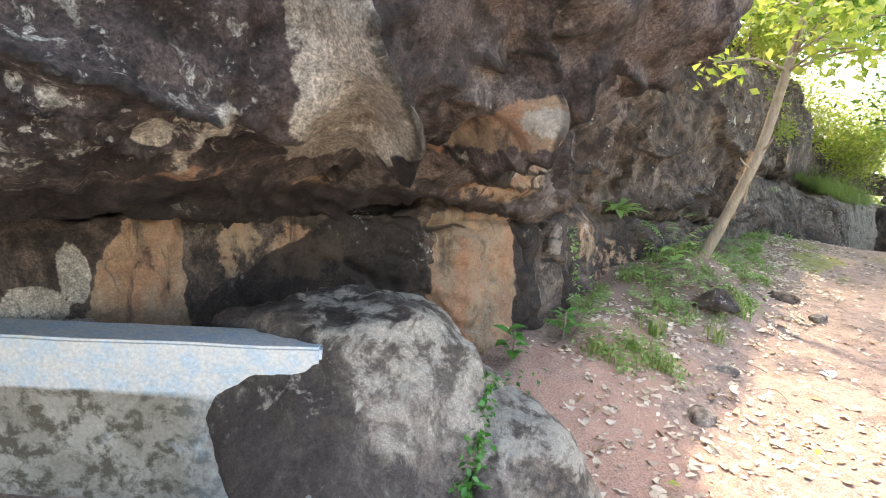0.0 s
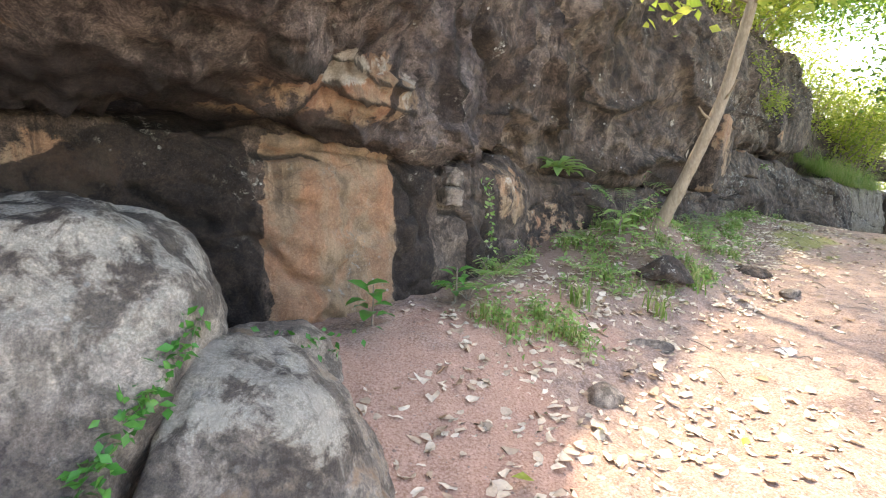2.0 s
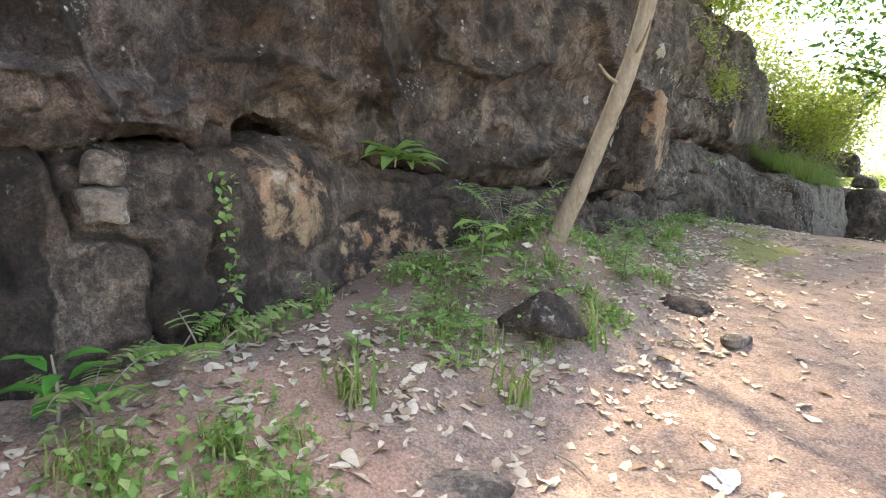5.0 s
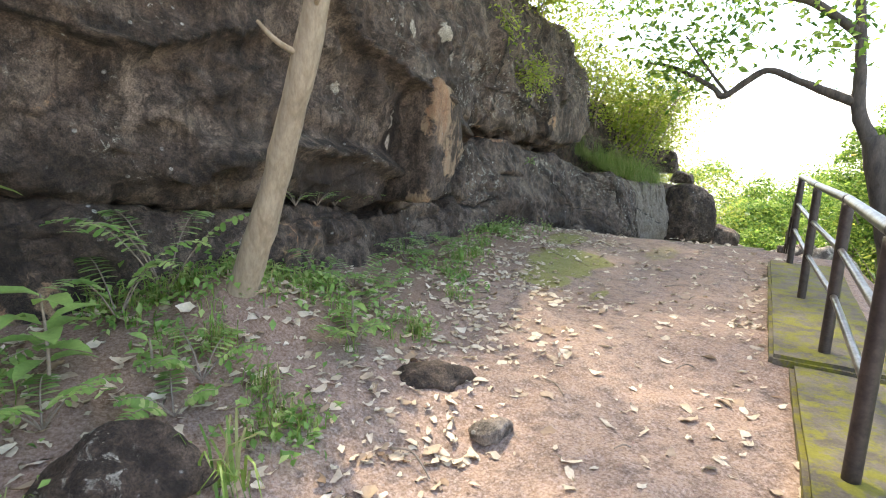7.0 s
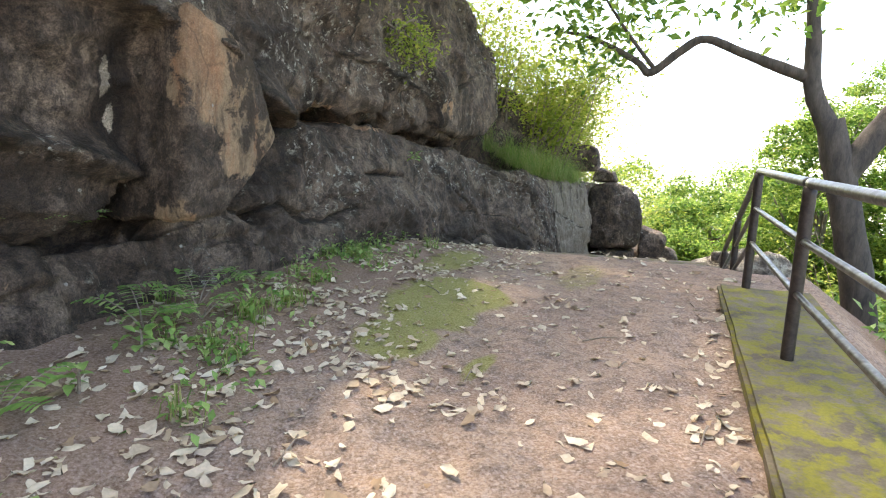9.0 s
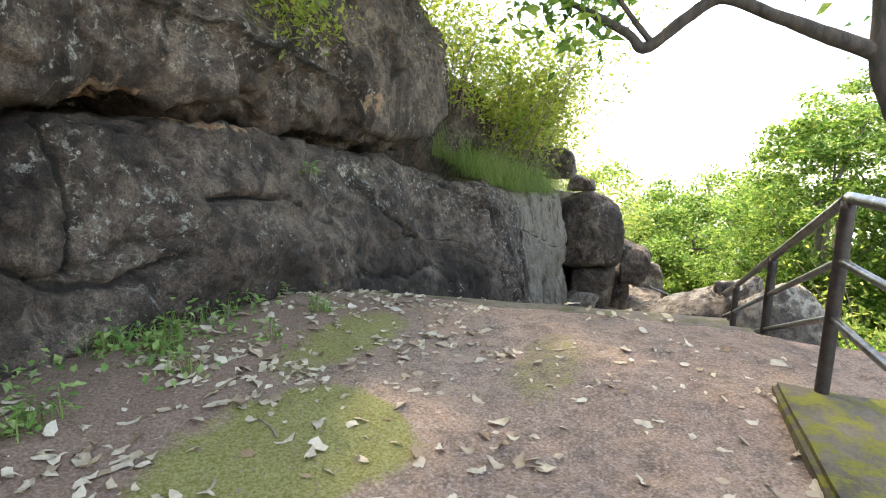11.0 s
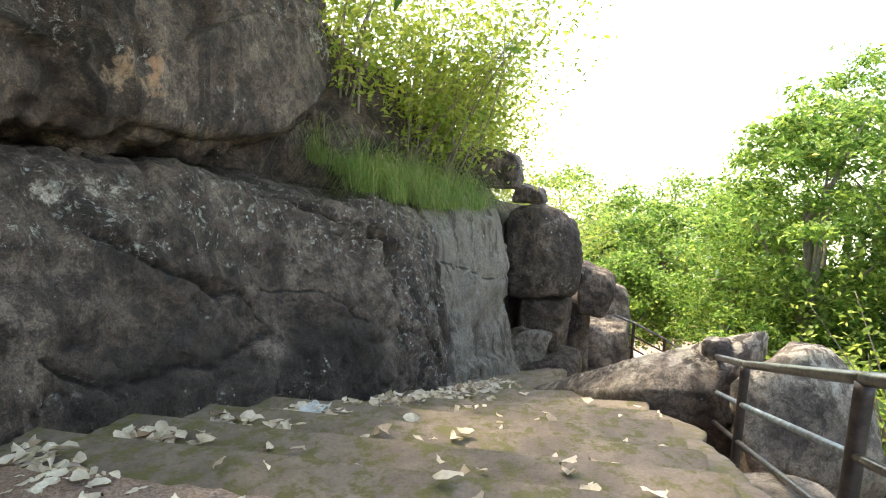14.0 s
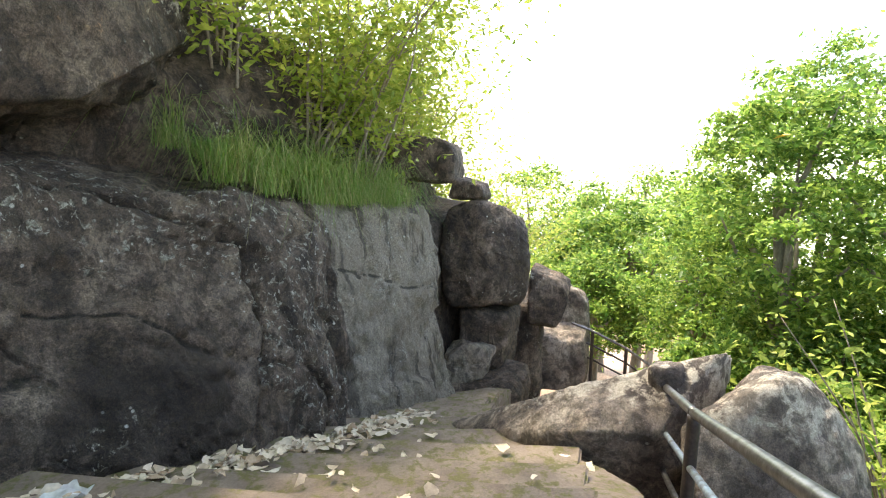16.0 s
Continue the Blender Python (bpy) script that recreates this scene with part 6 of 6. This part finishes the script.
# low herbs: countless small leaves over the bank
rng = np.random.default_rng(21)
cl = []
while len(cl) < 270:
    s, n = rng.uniform(0.4, 9.8), rng.uniform(-0.9, 1.9)
    e = n - float(foot_n(s))
    if e < 0.03 or e > 1.45 or s > 8.6 and rng.uniform() < 0.7 or (s > 6.5 and e > 0.75) or (s > 4.3 and e > 1.15) or vnoise(np.array((s * 2.2, n * 2.2, 3.0))) * 1.1 + 0.25 < e * 0.42:
        continue
    cl.append((s, n))
cl = np.array(cl)
base = np.repeat(cl, 14, axis=0) + rng.normal(size=(len(cl) * 14, 2)) * np.repeat(rng.uniform(0.03, 0.14, len(cl)), 14)[:, None]
h = np.abs(rng.normal(size=len(base))) * 0.07 + 0.005
pts = np.concatenate((base, (ground_z(base[:, 0], base[:, 1]) + h)[:, None]), 1)
herbs = thing("ground_herbs", W(4, 0.3, 0.5), "low green weeds covering the bank", "weeds", "", "stuff")
part("herb_leaves", mesh_data("herb_leaves", *leaves(WA(pts), 0.05, rng, 0.8, 0.6), LEAF_SMALL, False), herbs)
gr = cl[rng.choice(len(cl), 170)]
base = np.repeat(gr, 12, axis=0) + rng.normal(size=(len(gr) * 12, 2)) * 0.04
pts = np.concatenate((base, ground_z(base[:, 0], base[:, 1])[:, None]), 1)
part("grass_blades", mesh_data("grass_blades", *blades(WA(pts), 0.16, 0.006, rng, 0.5, 0.6), GRASS, False), herbs)
pts = [on_ground(s + rng.normal() * 0.05, n + rng.normal() * 0.05) for s, n in [(3.25, 0.95)] * 30 + [(1.55, 0.75)] * 40 + [(2.4, 1.0)] * 25]
part("grass_blades", mesh_data("grass_blades", *blades(WA(pts), 0.3, 0.012, rng, 0.6, 0.7), GRASS, False), herbs)

# creeper in the gap between the boulders and up the vertical crack
rng = np.random.default_rng(31)
pts = [(-2.12 + rng.normal() * 0.025 + 0.36 * f, 1.70 - 0.26 * f + rng.normal() * 0.03, 0.67 + 0.33 * f + rng.normal() * 0.025) for f in rng.uniform(-0.7, 1.1, 260)]
pts += [(-1.25 + rng.normal() * 0.22, 0.95 + rng.normal() * 0.08, 0.62 + rng.normal() * 0.04) for _ in range(110)]
vine = thing("creeper", W(-1.7, 1.5, 0.3), "green creeper growing between the boulders", "creeper")
part("vine_leaves", mesh_data("vine_leaves", *leaves(WA(pts), 0.045, rng, 0.5, 0.6), LEAF_GLOSSY, False), vine)
pts = [(1.36 + rng.normal() * 0.03, -0.06 - 0.18 * f + rng.normal() * 0.015, 0.45 + 0.9 * f) for f in rng.uniform(0, 1, 70)]
vine = thing("creeper", W(1.36, -0.1, 0.5), "thin creeper climbing the vertical rock crack", "creeper")
part("vine_leaves", mesh_data("vine_leaves", *leaves(WA(pts), 0.055, rng, 0.3, 0.6), LEAF_SMALL, False), vine)

# sapling with bright leaves beyond the railing
bush((16.6, 4.9, -2.6), 2.7, 1.0, 8, 13, 0.10, LEAF_YELLOW, 351, "young bush with bright yellow-green leaves beyond the boulder", -0.18)
bush((13.2, 4.9, -2.2), 2.0, 1.0, 9, 30, 0.12, LEAF_SMALL, 352, "green bush below the railing", -0.1)
bush((10.0, 4.6, -1.2), 1.3, 0.9, 9, 30, 0.12, LEAF_SMALL, 353, "green bush below the railing", -0.1)
bush((7.6, 4.5, -1.0), 1.2, 0.9, 9, 30, 0.12, LEAF_SMALL, 354, "green bush below the railing", -0.1)
bush((5.4, 4.6, -1.0), 1.3, 0.9, 9, 30, 0.12, LEAF_SMALL, 355, "green bush below the railing", -0.1)

# ---- litter ----
rng = np.random.default_rng(41)


def litter(count, where, size, name, mat, label, lift=0.008):
    at = where(count)
    n = len(at)
    a = rng.uniform(0, 6.28, n)
    L = size * rng.uniform(0.55, 1.35, n)
    f = np.array((-1, -0.45, 0.2, 0.7, 1.0))
    w = np.array((0.1, 0.8, 1.0, 0.6, 0.05))
    curl, twist, fold = rng.uniform(-0.5, 0.6, n), rng.normal(size=n) * 0.3, rng.uniform(-0.5, 0.6, n)
    u = np.stack((np.cos(a), np.sin(a), rng.normal(size=n) * 0.12), -1)
    v = np.stack((-np.sin(a), np.cos(a), twist), -1)
    asp = rng.uniform(0.16, 0.36, n)
    P = np.empty((n, 5, 3, 3))
    for i in range(5):
        for j in (-1, 0, 1):
            P[:, i, j + 1] = at + u * (f[i] * L * 0.5)[:, None] + v * (j * w[i] * L * asp)[:, None]
            P[:, i, j + 1, 2] += curl * f[i] ** 2 * L * 0.4 + abs(j) * w[i] * fold * L * asp + lift
    P = P + rng.normal(size=P.shape) * (L * 0.06)[:, None, None, None] * np.array((1, 1, 0.7))
    q = grid_faces(5, 3)
    F = (q[None] + (np.arange(n) * 15)[:, None, None]).reshape(-1, 4)
    return mesh_data(name, P.reshape(-1, 3), F, mat)


def bank(count):
    out = []
    while len(out) < count:
        s, n = rng.uniform(-1.2, 10.8), rng.uniform(-1.0, 2.9)
        e = n - float(foot_n(s))
        k = math.exp(-((e - 1.0) / 0.8) ** 2) + 0.18 + 0.8 * math.exp(-((n - 2.45) / 0.12) ** 2) * (5 < s < 10) + 0.55 * math.exp(-((s - 1.0) ** 2 + (n - 2.0) ** 2) / 1.5)
        if e < 0.02 or (s < 0 and e < 0.9) or rng.uniform() > k * (0.75 + 0.6 * vnoise(np.array((s * 1.5, n * 1.5, 9.0)))):
            continue
        out.append((s, n))
    out = np.array(out)
    return WA(np.concatenate((out, ground_z(out[:, 0], out[:, 1])[:, None]), 1))


def on_stairs(count):
    out = []
    for _ in range(count):
        k = int(rng.integers(0, 10))
        s = 10.9 + 0.55 * k + rng.uniform(0.08, 0.52)
        n = float(np.interp(s, [11, 12.5, 13.5, 15.2, 17], [-0.85, -0.7, -0.5, -0.1, 0.1])) + abs(rng.normal()) * 0.2 if rng.uniform() < 0.85 else rng.uniform(-0.5, 2.2)
        out.append((s - 0.5 * float(sstep(1.6, -0.9, n)), n, 0.22 - 0.175 * k + rng.uniform(0, 0.04)))
    return WA(np.array(out))


fallen = thing("fallen_leaves", W(3, 1.5, 0.2), "dry grey-brown fallen leaves scattered on the path", "leaves", "", "stuff")
part("leaves", litter(1500, bank, 0.085, "leaves", DRY, ""), fallen)
part("leaves", litter(1100, bank, 0.05, "leaves", DRY, ""), fallen)
heap = thing("fallen_leaves", W(12, -0.6, 0), "heaps of dry leaves along the inner end of the steps", "leaves", "", "stuff")
part("leaves", litter(1250, on_stairs, 0.095, "leaves", DRY, "", 0.012), heap)

# gravel
n = 9000
s, q = rng.uniform(-1.0, 10.9, n), rng.uniform(-0.3, 2.75, n)
keep = (q - foot_n(s)) > 0.2
s, q = s[keep], q[keep]
c = WA(np.stack((s, q, ground_z(s, q)), -1))
base = np.array(((1, 0, 0), (0, 1, 0), (-1, 0, 0), (0, -1, 0), (0, 0, 0.8), (0, 0, -0.6)), float)
r = rng.uniform(0.003, 0.010, len(c)) * (1 + (rng.uniform(size=len(c)) > 0.97))
V = c[:, None] + base[None] * r[:, None, None] * rng.uniform(0.6, 1.3, (len(c), 6, 1))
F = np.array(((0, 1, 4), (1, 2, 4), (2, 3, 4), (3, 0, 4)))
gravel = thing("gravel", W(5, 1.5, 0.2), "small reddish gravel on the path", "gravel", "", "stuff")
part("pebbles", mesh_data("pebbles", V.reshape(-1, 3), (F[None] + (np.arange(len(c)) * 6)[:, None, None]).reshape(-1, 3), PEBBLE, False), gravel)

# pale dead leaves caught between the weeds of the bank
rng = np.random.default_rng(77)
s, q = rng.uniform(0.3, 9.0, 1900), rng.uniform(-0.7, 1.5, 1900)
keep = ((q - foot_n(s)) > 0.15) & (vnoise(np.stack((s * 1.6, q * 1.6, 0 * s + 7), -1)) > -0.05)
s, q = s[keep], q[keep]
caught = thing("bank_litter", W(3, 0.6, 0.4), "pale curled dead leaves lying among the weeds", "dry leaves", "", "stuff")
part("dead_leaves", litter(0, lambda c: WA(np.stack((s, q, ground_z(s, q)), -1)), 0.075, "dead_leaves", DRY, "", 0.012), caught)

# torn plastic, sticks and single coloured leaves


def crumpled(name, place, size, seed, mat, label, category):
    rng2 = np.random.default_rng(seed)
    u, v = np.meshgrid(np.linspace(-1, 1, 14), np.linspace(-1, 1, 9), indexing="ij")
    q = np.stack((u, v, 0 * u), -1)
    h = 0.25 * np.abs(fbm(q * 2.2 + seed, 3, seed))
    p = np.stack((place[0] + size * (u + 0.2 * fbm(q * 1.5, 2, seed + 1)), place[1] + size * 0.6 * (v + 0.25 * fbm(q * 1.7, 2, seed + 2)), place[2] + 0.01 + size * h), -1)
    return obj(name, mesh_data(name, WA(p).reshape(-1, 3), grid_faces(14, 9), mat), None, label, category)


crumpled("plastic_scrap", (2.62, 2.02, float(ground_z(2.62, 2.02))), 0.09, 3, PLASTIC, "crumpled white plastic scrap lying on the path", "litter")
crumpled("plastic_scrap", (12.5, -0.35, 0.22 - 0.175 * 3 + 0.04), 0.16, 5, PLASTIC, "torn pale plastic sheet among dry leaves", "litter")


def one_leaf(place, size, mat, label, seed, flat=0.9):
    rng2 = np.random.default_rng(seed)
    me = mesh_data("leaf", *leaves(WA(np.array([place])), size, rng2, flat, 0.5, 0.0), mat, False)
    return obj("single_leaf", me, None, label, "leaf")


for k, (s, n) in enumerate([(-0.45, 1.95), (0.25, 1.85), (0.95, 2.35), (-0.2, 2.4)]):
    one_leaf((s, n, float(ground_z(s, n)) + 0.02), 0.10, FRUIT if k == 2 else LEAF_YELLOW, "fresh yellow fallen leaf on the earth" if k == 2 else "fresh light green fallen leaf on the earth", 60 + k)
one_leaf((16.7, 3.61, 1.66), 0.19, FRUIT, "single bright yellow leaf hanging on a branch", 71, 0.0)
for k in range(26):
    s, n = rng.uniform(0.3, 9.0), rng.uniform(0.2, 2.4)
    a, L = rng.uniform(0, 6.28), rng.uniform(0.08, 0.28)
    z0 = float(ground_z(s, n)) + 0.012
    e = (s + math.cos(a) * L, n + math.sin(a) * L)
    pts = [(s, n, z0), ((s + e[0]) / 2 + 0.02, (n + e[1]) / 2, z0 + 0.012), (e[0], e[1], float(ground_z(*e)) + 0.012)]
    obj("stick", mesh_data("stick", *tube(WA(pts), (0.006, 0.005, 0.003), 6), STICK), None, "thin dry stick lying on the path", "stick", "dry sticks on the path")
for k, (s, n, z, h) in enumerate([(-2.3, 0.45, 0.85, 0.5), (-2.2, 0.42, 0.85, 0.4)]):
    obj("twig", mesh_data("twig", *tube(WA([(s, n, z - 0.3), (s + 0.03, n, z + h * 0.5), (s + 0.09 * (1 - 2 * k), n + 0.02, z + h)]), (0.008, 0.006, 0.003), 6), STICK), None, "bare dry twig standing behind the wall", "twig")
